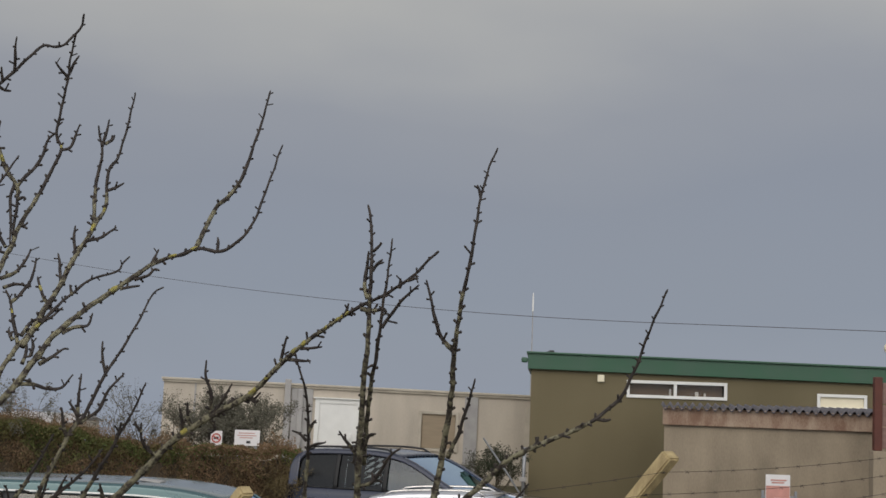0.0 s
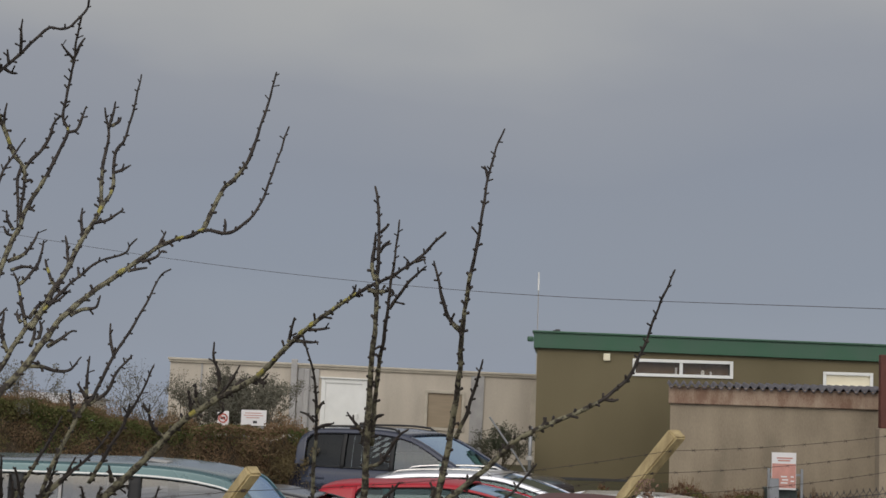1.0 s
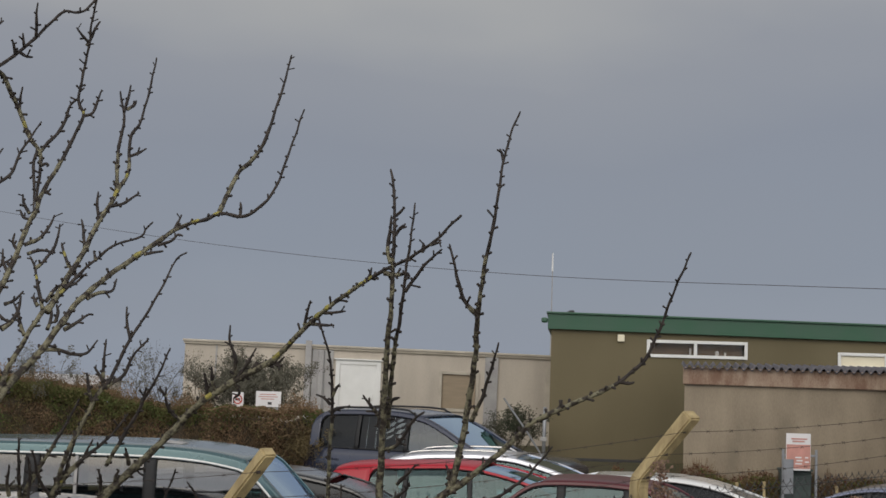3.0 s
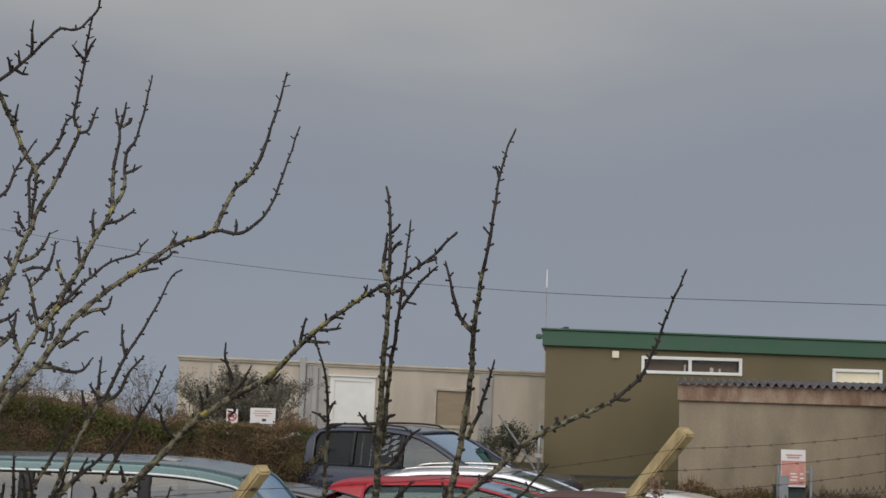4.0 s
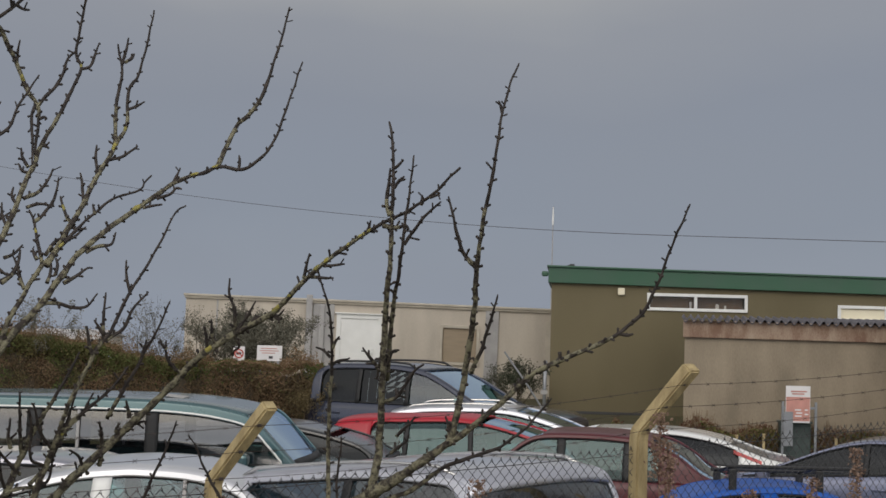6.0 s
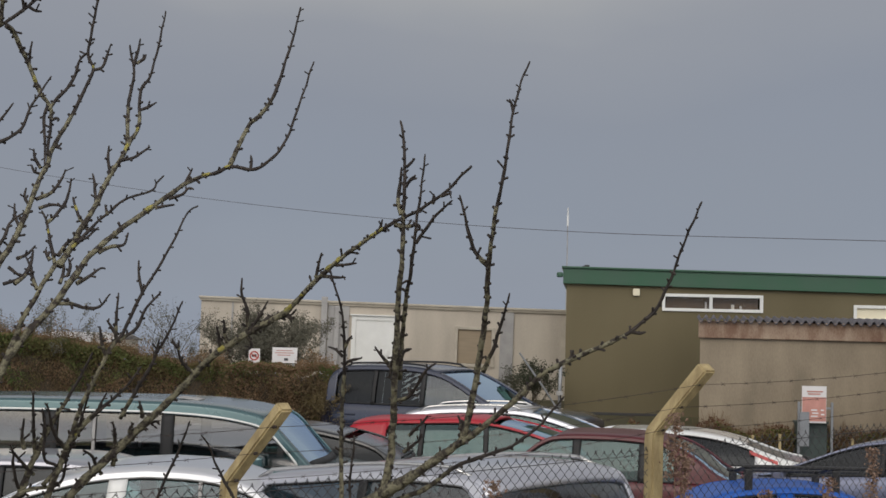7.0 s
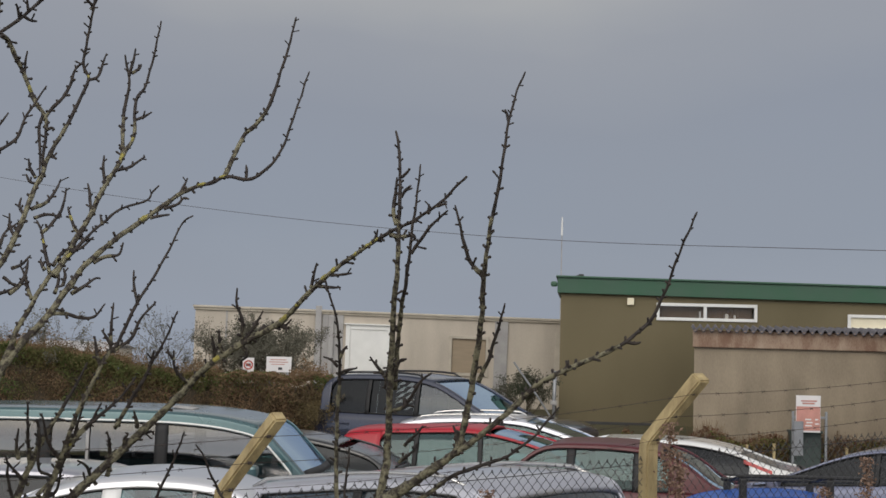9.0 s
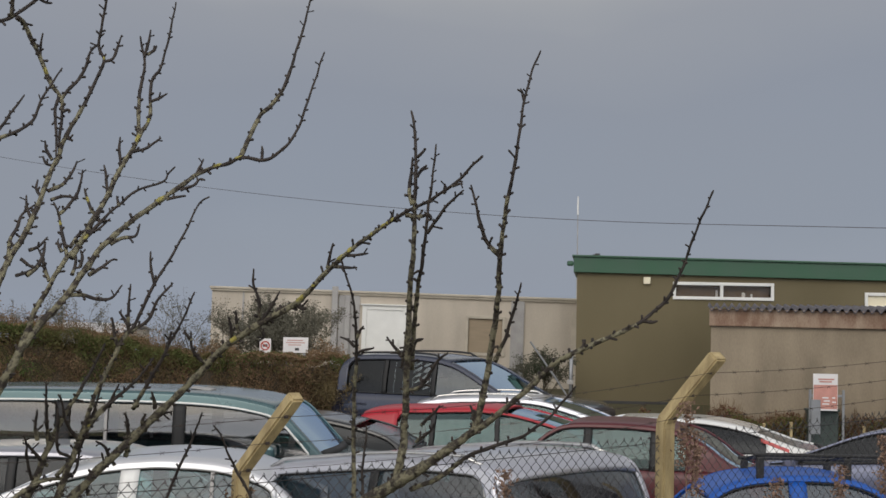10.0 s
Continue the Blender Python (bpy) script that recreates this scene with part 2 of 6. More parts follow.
M = dict(
    asphalt=mat("asphalt", (0.055, 0.055, 0.056), (0.035, 0.035, 0.035), rough=0.9, scale=0.8, fine=90, bump=0.5),
    soil=mat("rough_grass", (0.09, 0.085, 0.035), (0.055, 0.045, 0.022), rough=0.95, scale=0.7, fine=30, bump=0.6),
    cream=mat("cream_render", (0.56, 0.50, 0.42), (0.40, 0.355, 0.30), rough=0.85, scale=1.3, fine=45, bump=0.2, spread=0.5, stretch=(1.6, 1, 0.35)),
    cream_edge=mat("cream_trim", (0.52, 0.47, 0.39), (0.38, 0.34, 0.28), rough=0.7, scale=3, fine=60),
    greypost=mat("grey_cladding", (0.40, 0.39, 0.38), (0.30, 0.29, 0.29), rough=0.7, scale=3, fine=40),
    olive=mat("olive_cladding", (0.155, 0.128, 0.070), (0.128, 0.106, 0.058), rough=0.8, scale=0.7, fine=55, bump=0.25, stretch=(1, 1, 0.4)),
    green=mat("green_fascia_paint", (0.024, 0.100, 0.050), (0.050, 0.098, 0.068), rough=0.5, scale=1.2, fine=40, bump=0.1),
    felt=mat("roof_felt", (0.06, 0.06, 0.06), rough=0.95, fine=120),
    upvc=mat("white_plastic", (0.80, 0.80, 0.78), (0.70, 0.70, 0.68), rough=0.4, scale=3, fine=80, bump=0.03),
    concrete=mat("concrete_wall", (0.34, 0.278, 0.20), (0.21, 0.172, 0.125), rough=0.9, scale=1.3, fine=35, bump=0.4, spread=0.42, stretch=(1.5, 1, 0.5)),
    lintel=mat("stained_concrete_beam", (0.38, 0.29, 0.215), (0.20, 0.118, 0.080), rough=0.9, scale=2.2, fine=30, bump=0.4, spread=0.32, stretch=(2.2, 1, 0.7)),
    corrugated=mat("grey_corrugated_sheet", (0.14, 0.135, 0.15), (0.085, 0.08, 0.09), rough=0.75, scale=3, fine=50),
    timber=mat("weathered_fence_timber", (0.48, 0.38, 0.20), (0.27, 0.205, 0.105), rough=0.85, scale=6, fine=50, bump=0.7, spread=0.4, stretch=(3, 3, 0.6)),
    brown=mat("red_brown_timber", (0.115, 0.030, 0.017), (0.07, 0.020, 0.013), rough=0.6, scale=4, fine=60),
    board=mat("faded_board", (0.26, 0.165, 0.14), (0.19, 0.115, 0.10), rough=0.8, scale=3, fine=50, stretch=(0.5, 1, 4)),
    cream_light=mat("cream_plastic", (0.82, 0.76, 0.58), (0.74, 0.67, 0.50), rough=0.5, scale=3, fine=60, bump=0.03),
    wire=mat("galvanised_wire", (0.075, 0.075, 0.08), (0.045, 0.043, 0.045), rough=0.6, metal=0.3, scale=20, fine=200),
    rust=mat("rusty_wire", (0.07, 0.055, 0.05), (0.045, 0.032, 0.028), rough=0.8, metal=0.3, scale=20, fine=200),
    bark=mat("lichened_bark", (0.036, 0.028, 0.023), (0.205, 0.190, 0.125), rough=0.9, scale=62, fine=240, bump=0.9, spread=0.17),
    twig=mat("dark_twig_bark", (0.019, 0.014, 0.013), (0.046, 0.036, 0.031), rough=0.8, scale=60, fine=260, bump=0.5, spread=0.2),
    lichen=mat("yellow_lichen", (0.36, 0.31, 0.065), (0.20, 0.19, 0.08), rough=0.95, scale=60, fine=300, bump=0.8),
    hedge=mat("hedge_leaf", (0.080, 0.118, 0.036), (0.150, 0.122, 0.056), rough=0.9, scale=1.6, fine=8, spread=0.3, spec=0.1),
    hedge_dry=mat("dry_hedge_leaf", (0.235, 0.150, 0.090), (0.140, 0.102, 0.060), rough=0.95, scale=1.8, fine=8, spread=0.35, spec=0.1),
    hedge_core=mat("hedge_twigs", (0.075, 0.056, 0.036), (0.045, 0.036, 0.024), rough=0.95, scale=2, fine=20),
    straw=mat("dry_grass", (0.19, 0.125, 0.065), (0.11, 0.062, 0.033), rough=0.9, scale=2, fine=20, spread=0.3),
    stalk=mat("dried_stalk", (0.27, 0.185, 0.140), (0.18, 0.115, 0.085), rough=0.95, scale=6, fine=40, spread=0.3, spec=0.1),
    dock=mat("dock_seed", (0.14, 0.062, 0.042), (0.09, 0.045, 0.032), rough=0.95, scale=3, fine=20, spread=0.3, spec=0.1),
    weed=mat("weed_leaf", (0.090, 0.120, 0.035), (0.15, 0.125, 0.05), rough=0.9, scale=3, fine=20, spread=0.3, spec=0.1),
    shrub=mat("grey_shrub_leaf", (0.150, 0.142, 0.108), (0.115, 0.110, 0.080), rough=0.85, scale=2, fine=10, spread=0.3),
    shrub_dark=mat("dark_shrub_leaf", (0.060, 0.068, 0.045), (0.085, 0.082, 0.060), rough=0.9, scale=2, fine=10, spread=0.3, spec=0.1),
    twiggy=mat("olive_twigs", (0.17, 0.13, 0.066), (0.10, 0.078, 0.042), rough=0.95, scale=2.5, fine=12, spread=0.3, spec=0.1),
    signwhite=mat("white_sign_board", (0.78, 0.76, 0.76), (0.70, 0.68, 0.68), rough=0.5, scale=4, fine=60, bump=0.02),
    signred=mat("red_print", (0.55, 0.10, 0.075), rough=0.5),
    signpink=mat("faded_red_print", (0.62, 0.30, 0.25), rough=0.5),
    signdark=mat("dark_print", (0.06, 0.055, 0.06), rough=0.6),
    pane_backing=mat("tan_pane_backing", (0.25, 0.185, 0.125), (0.17, 0.125, 0.085), rough=0.9, scale=8, fine=60, stretch=(4, 1, 0.3)),
    meter=mat("grey_green_cabinet", (0.075, 0.10, 0.095), (0.05, 0.07, 0.065), rough=0.6),
    galv=mat("galvanised_tube", (0.33, 0.34, 0.36), (0.24, 0.25, 0.26), rough=0.45, metal=0.5),
    rubber=mat("tyre_rubber", (0.02, 0.02, 0.02), rough=0.9),
    alloy=mat("alloy_rim", (0.45, 0.45, 0.46), rough=0.35, metal=0.8),
    blackplastic=mat("black_plastic", (0.018, 0.018, 0.02), rough=0.5, fine=100),
    trimblack=mat("window_rubber", (0.012, 0.012, 0.013), rough=0.6),
    cabin=mat("car_interior_cloth", (0.045, 0.045, 0.05), (0.03, 0.03, 0.034), rough=0.9, fine=90),
    chrome=mat("bright_trim", (0.75, 0.74, 0.72), rough=0.22, metal=0.9, bump=0.01),
    lamp_red=mat("red_lamp_lens", (0.50, 0.035, 0.030), rough=0.15, coat=0.6, bump=0.02),
    lamp_clear=mat("clear_lamp_lens", (0.6, 0.6, 0.62), rough=0.12, coat=0.6, bump=0.02),
    p_green=paint("teal_paint", (0.062, 0.128, 0.14), 0.4),
    p_white=paint("white_paint", (0.78, 0.78, 0.77)),
    p_pale=paint("pale_silver_metallic", (0.76, 0.76, 0.79), 0.6, 0.4),
    p_silver=paint("silver_paint", (0.62, 0.625, 0.69), 0.7, 0.32),
    p_red=paint("red_paint", (0.40, 0.006, 0.020), 0.0, 0.42, 0.15),
    p_maroon=paint("dark_red_paint", (0.085, 0.006, 0.011), 0.0, 0.45, 0.2),
    p_navy=paint("navy_paint", (0.022, 0.028, 0.055), 0.3),
    p_black=paint("black_paint", (0.012, 0.012, 0.014), 0.1),
    p_blue=paint("bright_blue_paint", (0.006, 0.09, 0.42), 0.0, 0.5, 0.1),
    p_lilac=paint("lilac_blue_metallic", (0.17, 0.185, 0.27), 0.5, 0.3),
    p_grey=paint("grey_silver_paint", (0.36, 0.36, 0.41), 0.6, 0.32),
    p_ice=paint("pale_silver_paint", (0.62, 0.63, 0.68), 0.5, 0.3),
    g_teal=glass("tinted_car_glass", (0.62, 0.92, 0.88), 0.72, 0.12),
    g_dark=glass("privacy_car_glass", (0.5, 0.6, 0.62), 0.07, 0.03, rough=0.22),
    g_van=glass("grey_reflecting_van_glass", (0.9, 0.92, 0.95), 0.7, 0.16, (1.0, 0.97, 0.92)),
    g_silver=glass("dark_car_glass", (0.6, 0.85, 0.86), 0.5, 0.14),
    g_screen=glass("windscreen_glass", (0.8, 0.9, 1.0), 0.6, 0.85, (0.62, 0.78, 0.97)),
    g_house=glass("window_glass", (0.95, 0.93, 0.9), 0.9, 0.012),
    g_mid=glass("grey_teal_car_glass", (0.50, 0.86, 0.86), 0.38, 0.055, (0.74, 0.95, 0.97)),
)


# ---- mesh helpers ----
def link_mesh(name, bm, material, parent=None, label="", smooth=False):
    me = bpy.data.meshes.new(name)
    bm.normal_update()
    bm.to_mesh(me)
    bm.free()
    for m in material if isinstance(material, (list, tuple)) else [material]:
        me.materials.append(m)
    if smooth:
        me.polygons.foreach_set("use_smooth", [True] * len(me.polygons))
    ob = new(name, me)
    if parent is not None:
        ob.parent = parent
    return tagged(ob, label)


def part(name, bm, material, parent, label="", smooth=False):
    return link_mesh(name, bm, material, parent, label, smooth)


def raw(name, verts, faces, material, parent=None, label="", smooth=False):
    me = bpy.data.meshes.new(name)
    me.from_pydata([tuple(v) for v in verts], [], faces)
    me.materials.append(material)
    if smooth:
        me.polygons.foreach_set("use_smooth", [True] * len(me.polygons))
    me.update()
    ob = new(name, me)
    if parent is not None:
        ob.parent = parent
    return tagged(ob, label)


def thing(name, at, turn=0.0, label="", category="", group="", kind=""):
    e = new(name)
    e.matrix_world = pose(*at, 0, 0, turn)
    e.empty_display_size = 0.2
    return tagged(e, label, category, group, kind)


def block(bm, lo, hi, bevel=0.0):
    """A box between two corners, its edges eased."""
    got = bmesh.ops.create_cube(bm, size=1.0)["verts"]
    lo, hi = Vector(lo), Vector(hi)
    for v in got:
        v.co = Vector([lo[i] + (hi[i] - lo[i]) * (v.co[i] + 0.5) for i in range(3)])
    if bevel:
        edges = list({e for v in got for e in v.link_edges})
        bmesh.ops.bevel(bm, geom=edges, offset=bevel, segments=2, affect="EDGES", profile=0.5)
    return bm


def box(lo, hi, bevel=0.0):
    return block(bmesh.new(), lo, hi, bevel)


def tube_data(path, radii, sides=6, close=True):
    """Vertices and faces of a tube along a path."""
    verts, faces = [], []
    path = [Vector(p) for p in path]
    side = Vector((0.31, -0.9, 0.2))
    for i, p in enumerate(path):
        d = (path[min(i + 1, len(path) - 1)] - path[max(i - 1, 0)]).normalized()
        a = d.cross(side)
        a = a.normalized() if a.length > 1e-4 else d.orthogonal().normalized()
        b = d.cross(a)
        for k in range(sides):
            w = 2 * math.pi * k / sides
            verts.append(p + (a * math.cos(w) + b * math.sin(w)) * radii[i])
    for i in range(len(path) - 1):
        for k in range(sides):
            q = (k + 1) % sides
            faces.append((i * sides + k, i * sides + q, (i + 1) * sides + q, (i + 1) * sides + k))
    if close:
        faces.append(tuple(range(sides))[::-1])
        faces.append(tuple((len(path) - 1) * sides + k for k in range(sides)))
    return verts, faces


def merge(bits):
    verts, faces = [], []
    for v, f in bits:
        o = len(verts)
        verts += v
        faces += [tuple(i + o for i in q) for q in f]
    return verts, faces


def glide(points, steps):
    """A smooth line through points (Catmull-Rom)."""
    p = [Vector(q) for q in points]
    p = [p[0] * 2 - p[1]] + p + [p[-1] * 2 - p[-2]]
    out = []
    for i in range(1, len(p) - 2):
        for s in range(steps):
            t = s / steps
            out.append(0.5 * (2 * p[i] + (p[i + 1] - p[i - 1]) * t + (2 * p[i - 1] - 5 * p[i] + 4 * p[i + 1] - p[i + 2]) * t * t
                              + (3 * p[i] - p[i - 1] - 3 * p[i + 1] + p[i + 2]) * t ** 3))
    return out + [p[-2]]


# ---- ground ----
PROFILE = ((-2600, 0.0), (17, 0.0), (22, 0.04), (24, 0.10), (25, 0.24), (26.0, 0.40), (26.9, 0.9), (30, 0.95), (42, 0.95), (60, 0.7), (120, -2.5), (400, -17), (2600, -125))


def ground_z(y):
    for (a, za), (b, zb) in zip(PROFILE, PROFILE[1:]):
        if a <= y <= b:
            return za + (zb - za) * (y - a) / (b - a)
    return 0.0


ys = [-2500, -400, -60, -20, -8, 0, 4, 8, 12, 15, 17, 18.5, 20, 22, 24, 25, 26, 26.3, 26.6, 26.9, 28, 30, 34, 40, 60, 120, 400, 2500]
xs = [-2500, -400, -60, -30] + [x * 1.5 for x in range(-12, 13)] + [30, 60, 400, 2500]
gv = [(x, y, ground_z(y) + (0.05 * noise.noise((x * 0.3, y * 0.3, 0)) if 10 > y or y > 26 else 0.0)) for y in ys for x in xs]
gf = [(j * len(xs) + i, j * len(xs) + i + 1, (j + 1) * len(xs) + i + 1, (j + 1) * len(xs) + i) for j in range(len(ys) - 1) for i in range(len(xs) - 1)]
ground = raw("ground", gv, gf, M["soil"])
tagged(ground, "rough winter grass and bare soil around the yard", "ground", kind="structure")
rx = [-16 + 2 * i for i in range(17)]
ry = [11.8, 13, 15, 17, 18.5, 20, 22, 24, 25.8]
lot = raw("road", [(x, y, ground_z(y) + 0.02) for y in ry for x in rx] + [(x, y, ground_z(y) - 0.2) for y in ry for x in rx],
          [(j * 17 + i, j * 17 + i + 1, (j + 1) * 17 + i + 1, (j + 1) * 17 + i) for j in range(8) for i in range(16)]
          + [(i, i + 17 * 9, i + 1 + 17 * 9, i + 1) for i in range(16)], M["asphalt"])
tagged(lot, "dark asphalt surface of the car park", "road", kind="structure")


# ---- grey portable cabin ----
def hole_wall(x0, x1, z0, z1, y0, y1, holes):
    """A wall slab along x with rectangular openings (xa, xb, za, zb) that go through it."""
    bm = bmesh.new()
    cut = sorted({x0, x1, *[h[0] for h in holes], *[h[1] for h in holes]})
    for a, b in zip(cut, cut[1:]):
        mid = (a + b) / 2
        free, z = [], z0
        for h in sorted([h for h in holes if h[0] < mid < h[1]], key=lambda h: h[2]):
            free.append((z, h[2]))
            z = h[3]
        free.append((z, z1))
        for za, zb in free:
            if zb - za > 1e-4:
                block(bm, (a, y0, za), (b, y1, zb))
    bmesh.ops.remove_doubles(bm, verts=bm.verts, dist=1e-5)
    return bm


def frame_bm(x0, x1, z0, z1, y0, y1, w, bars=(), bevel=0.006):
    bm = bmesh.new()
    block(bm, (x0, y0, z0), (x0 + w, y1, z1), bevel)
    block(bm, (x1 - w, y0, z0), (x1, y1, z1), bevel)
    block(bm, (x0 + w, y0, z0), (x1 - w, y1, z0 + w), bevel)
    block(bm, (x0 + w, y0, z1 - w), (x1 - w, y1, z1), bevel)
    for b in bars:
        block(bm, (b - w / 2, y0, z0 + w), (b + w / 2, y1, z1 - w), bevel)
    return bm


def shell(name, parent, material, x0, x1, y0, y1, z0, z1, holes, thick=0.12):
    """Four walls with openings in the front one."""
    part("front_wall", hole_wall(x0, x1, z0, z1, y0, y0 + thick, holes), material, parent)
    part("back_wall", box((x0, y1 - thick, z0), (x1, y1, z1)), material, parent)
    part("side_wall", box((x0, y0 + thick, z0), (x0 + thick, y1 - thick, z1)), material, parent)
    part("side_wall", box((x1 - thick, y0 + thick, z0), (x1, y1 - thick, z1)), material, parent)
    part("floor_slab", box((x0 + thick, y0 + thick, z0), (x1 - thick, y1 - thick, z0 + 0.1)), M["felt"], parent)


cabin = thing("portable_cabin", (-1.65, 36.0, 0.95), 0.0, "long cream portable cabin with a flat roof and white door", "building")
cabin.matrix_world = pose(-1.62, 36.0, 0.915, 0, 0.9, 0)
shell("cabin", cabin, M["cream"], -4.10, 4.27, 0.0, 3.0, -0.05, 2.05, [(-0.6, 0.31, -0.05, 1.80), (1.76, 2.53, 0.85, 1.62)])
part("roof", box((-4.13, -0.05, 2.05), (4.28, 3.05, 2.13), 0.012), M["cream_edge"], cabin, "weathered cream roof edge")
part("roof_trim", box((-4.15, -0.085, 2.105), (4.29, -0.052, 2.155), 0.008), M["cream_edge"], cabin)
part("corner_post", box((-1.36, -0.09, -0.05), (-1.22, -0.002, 2.24), 0.012), M["greypost"], cabin, "grey upright post at the joint of two cabin units")
part("downpipe", box((-1.06, -0.11, -0.05), (-0.93, -0.002, 2.04), 0.03), M["greypost"], cabin)
part("joint_panel", box((-1.2, -0.03, -0.05), (-0.72, -0.002, 2.045), 0.004), M["greypost"], cabin, "grey cover panel")
part("joint_panel", box((2.72, -0.04, -0.05), (3.02, -0.002, 2.045), 0.004), M["greypost"], cabin)
part("joint_panel", box((-3.4, -0.03, 0.9), (-3.36, -0.002, 2.045), 0.004), M["greypost"], cabin)
part("corner_post", box((4.1, -0.03, -0.05), (4.265, -0.002, 1.87), 0.004), M["cream_edge"], cabin)
door = part("door", box((-0.562, -0.02, -0.04), (0.272, 0.04, 1.742), 0.008), M["upvc"], cabin, "plain white door leaf")
part("door_frame", frame_bm(-0.66, 0.37, -0.05, 1.84, -0.045, -0.003, 0.10), M["upvc"], cabin)
part("drip_cap", box((-0.70, -0.09, 1.842), (0.41, -0.003, 1.87), 0.006), M["upvc"], cabin)
part("door_handle", box((0.13, -0.06, 0.95), (0.19, -0.011, 1.08), 0.01), M["upvc"], door)
shut = part("shutter", box((1.765, 0.01, 0.855), (2.525, 0.03, 1.615), 0.004), M["signdark"], cabin, "tan roller shutter over the window")
shut.data.materials[0] = mat("tan_shutter", (0.33, 0.26, 0.18), (0.27, 0.215, 0.15), rough=0.7, scale=2, fine=30, stretch=(1, 1, 8))
part("window_frame", frame_bm(1.69, 2.60, 0.78, 1.69, -0.04, -0.003, 0.07), M["cream_edge"], cabin)

# ---- olive building with the green fascia ----
def fall(bm):
    """Lets a roof piece fall slightly towards +x."""
    for v in bm.verts:
        v.co.z -= 0.045 + 0.0112 * v.co.x
    return bm


block_house = thing("flat_roofed_building", (2.19, 31.0, 0.95), -4.6, "olive flat-roofed building with a deep green fascia", "building")
shell("olive", block_house, M["olive"], 0.06, 14.0, 0.0, 6.0, -0.1, 2.62, [(1.94, 3.84, 2.07, 2.37), (5.60, 6.51, 1.95, 2.225)], 0.2)
part("fascia", fall(box((-0.01, -0.10, 2.585), (14.1, 0.0 - 0.003, 2.885), 0.01)), M["green"], block_house, "deep green painted fascia board")
part("fascia", fall(box((-0.01, 0.0, 2.585), (0.055, 6.05, 2.885), 0.01)), M["green"], block_house)
part("roof", fall(box((-0.04, -0.14, 2.887), (14.1, 6.1, 2.925), 0.008)), M["green"], block_house)
part("roof_deck", fall(box((0.27, 0.21, 2.72), (13.7, 5.7, 2.88))), M["felt"], block_house)
part("gutter_outlet", box((-0.14, -0.12, 2.66), (-0.012, 0.02, 2.76), 0.03), M["green"], block_house)
part("ventilation_cover", box((1.35, -0.06, 2.33), (1.485, -0.003, 2.47), 0.015), M["cream_light"], block_house, "small cream square vent cover")
part("base_strip", box((0.0, -0.03, -0.1), (2.1, -0.003, 0.05), 0.01), M["felt"], block_house, "dark strip along the wall's foot")
for name_, x0, x1, z0, z1, bars in (("window", 1.92, 3.86, 2.05, 2.39, (2.86,)), ("window", 5.58, 6.53, 1.93, 2.245, ())):
    w = part(name_, frame_bm(x0, x1, z0, z1, -0.035, 0.06, 0.06, bars), M["upvc"], block_house, "white plastic window frame")
    cells = [x0 + 0.06] + [b for b in bars] + [x1 - 0.06]
    for a, b in zip(cells, cells[1:]):
        if len(bars):
            pane = part("pane", box((a + 0.02, 0.01, z0 + 0.06), (b - 0.02, 0.02, z1 - 0.06)), M["g_house"], w)
            pane.visible_shadow = False
            # added tan sheet, stands in for the lit room seen through the pane
            part("pane_backing", box((a + 0.02, 0.17, z0 + 0.05), (b - 0.02, 0.185, z1 - 0.05), 0.004), M["pane_backing"], w, "tan sheet added to lighten the pane")
        else:
            part("blind", box((a, 0.01, z0 + 0.06), (b, 0.03, z1 - 0.06)), M["cream_light"], w, "closed cream blind")
part("window_sill_clutter", box((2.75, 0.09, 2.06), (2.79, 0.13, 2.24), 0.01), M["upvc"], block_house)
part("window_sill_clutter", box((3.25, 0.09, 2.06), (3.32, 0.13, 2.2), 0.02), M["upvc"], block_house)
part("window_sill_clutter", box((3.42, 0.09, 2.06), (3.46, 0.13, 2.18), 0.015), M["upvc"], block_house)
for i, (a, h) in enumerate(((0.40, 0.05), (0.36, 0.03))):
    part("roof_fitting", box((a, 0.1, 2.86), (a + 0.1, 0.2, 2.87 + h), 0.01), M["felt"], block_house)

# ---- concrete hut with a corrugated roof ----
hut = thing("concrete_hut", (4.25, 27.0, 0.9), -9.4, "low rendered concrete hut with a grey corrugated roof", "building")
shell("hut", hut, M["concrete"], 0.0, 6.0, 0.0, 2.6, -0.15, 1.63, [], 0.15)
part("beam", box((-0.03, -0.07, 1.632), (6.0, 0.1, 1.925), 0.015), M["lintel"], hut, "stained brown concrete ring beam")
part("beam", box((-0.03, 0.1, 1.632), (0.13, 2.6, 1.925), 0.015), M["lintel"], hut)
cv, cf = [], []
nx = 44 * 8
for j, y in enumerate((-0.16, 2.75)):
    for dz in (0.0, -0.022):
        for i in range(nx + 1):
            x = -0.06 + i * 6.1 / nx
            cv.append((x, y, 1.945 + 0.040 * math.cos(i * 2 * math.pi / 8) + dz + j * 0.06))
n1 = nx + 1
for i in range(nx):
    cf += [(i, i + 1, 2 * n1 + i + 1, 2 * n1 + i), (n1 + i + 1, n1 + i, 3 * n1 + i, 3 * n1 + i + 1), (i + 1, i, n1 + i, n1 + i + 1)]
raw("corrugated_sheet", cv, cf, M["corrugated"], hut, "grey corrugated roofing sheet", smooth=True)

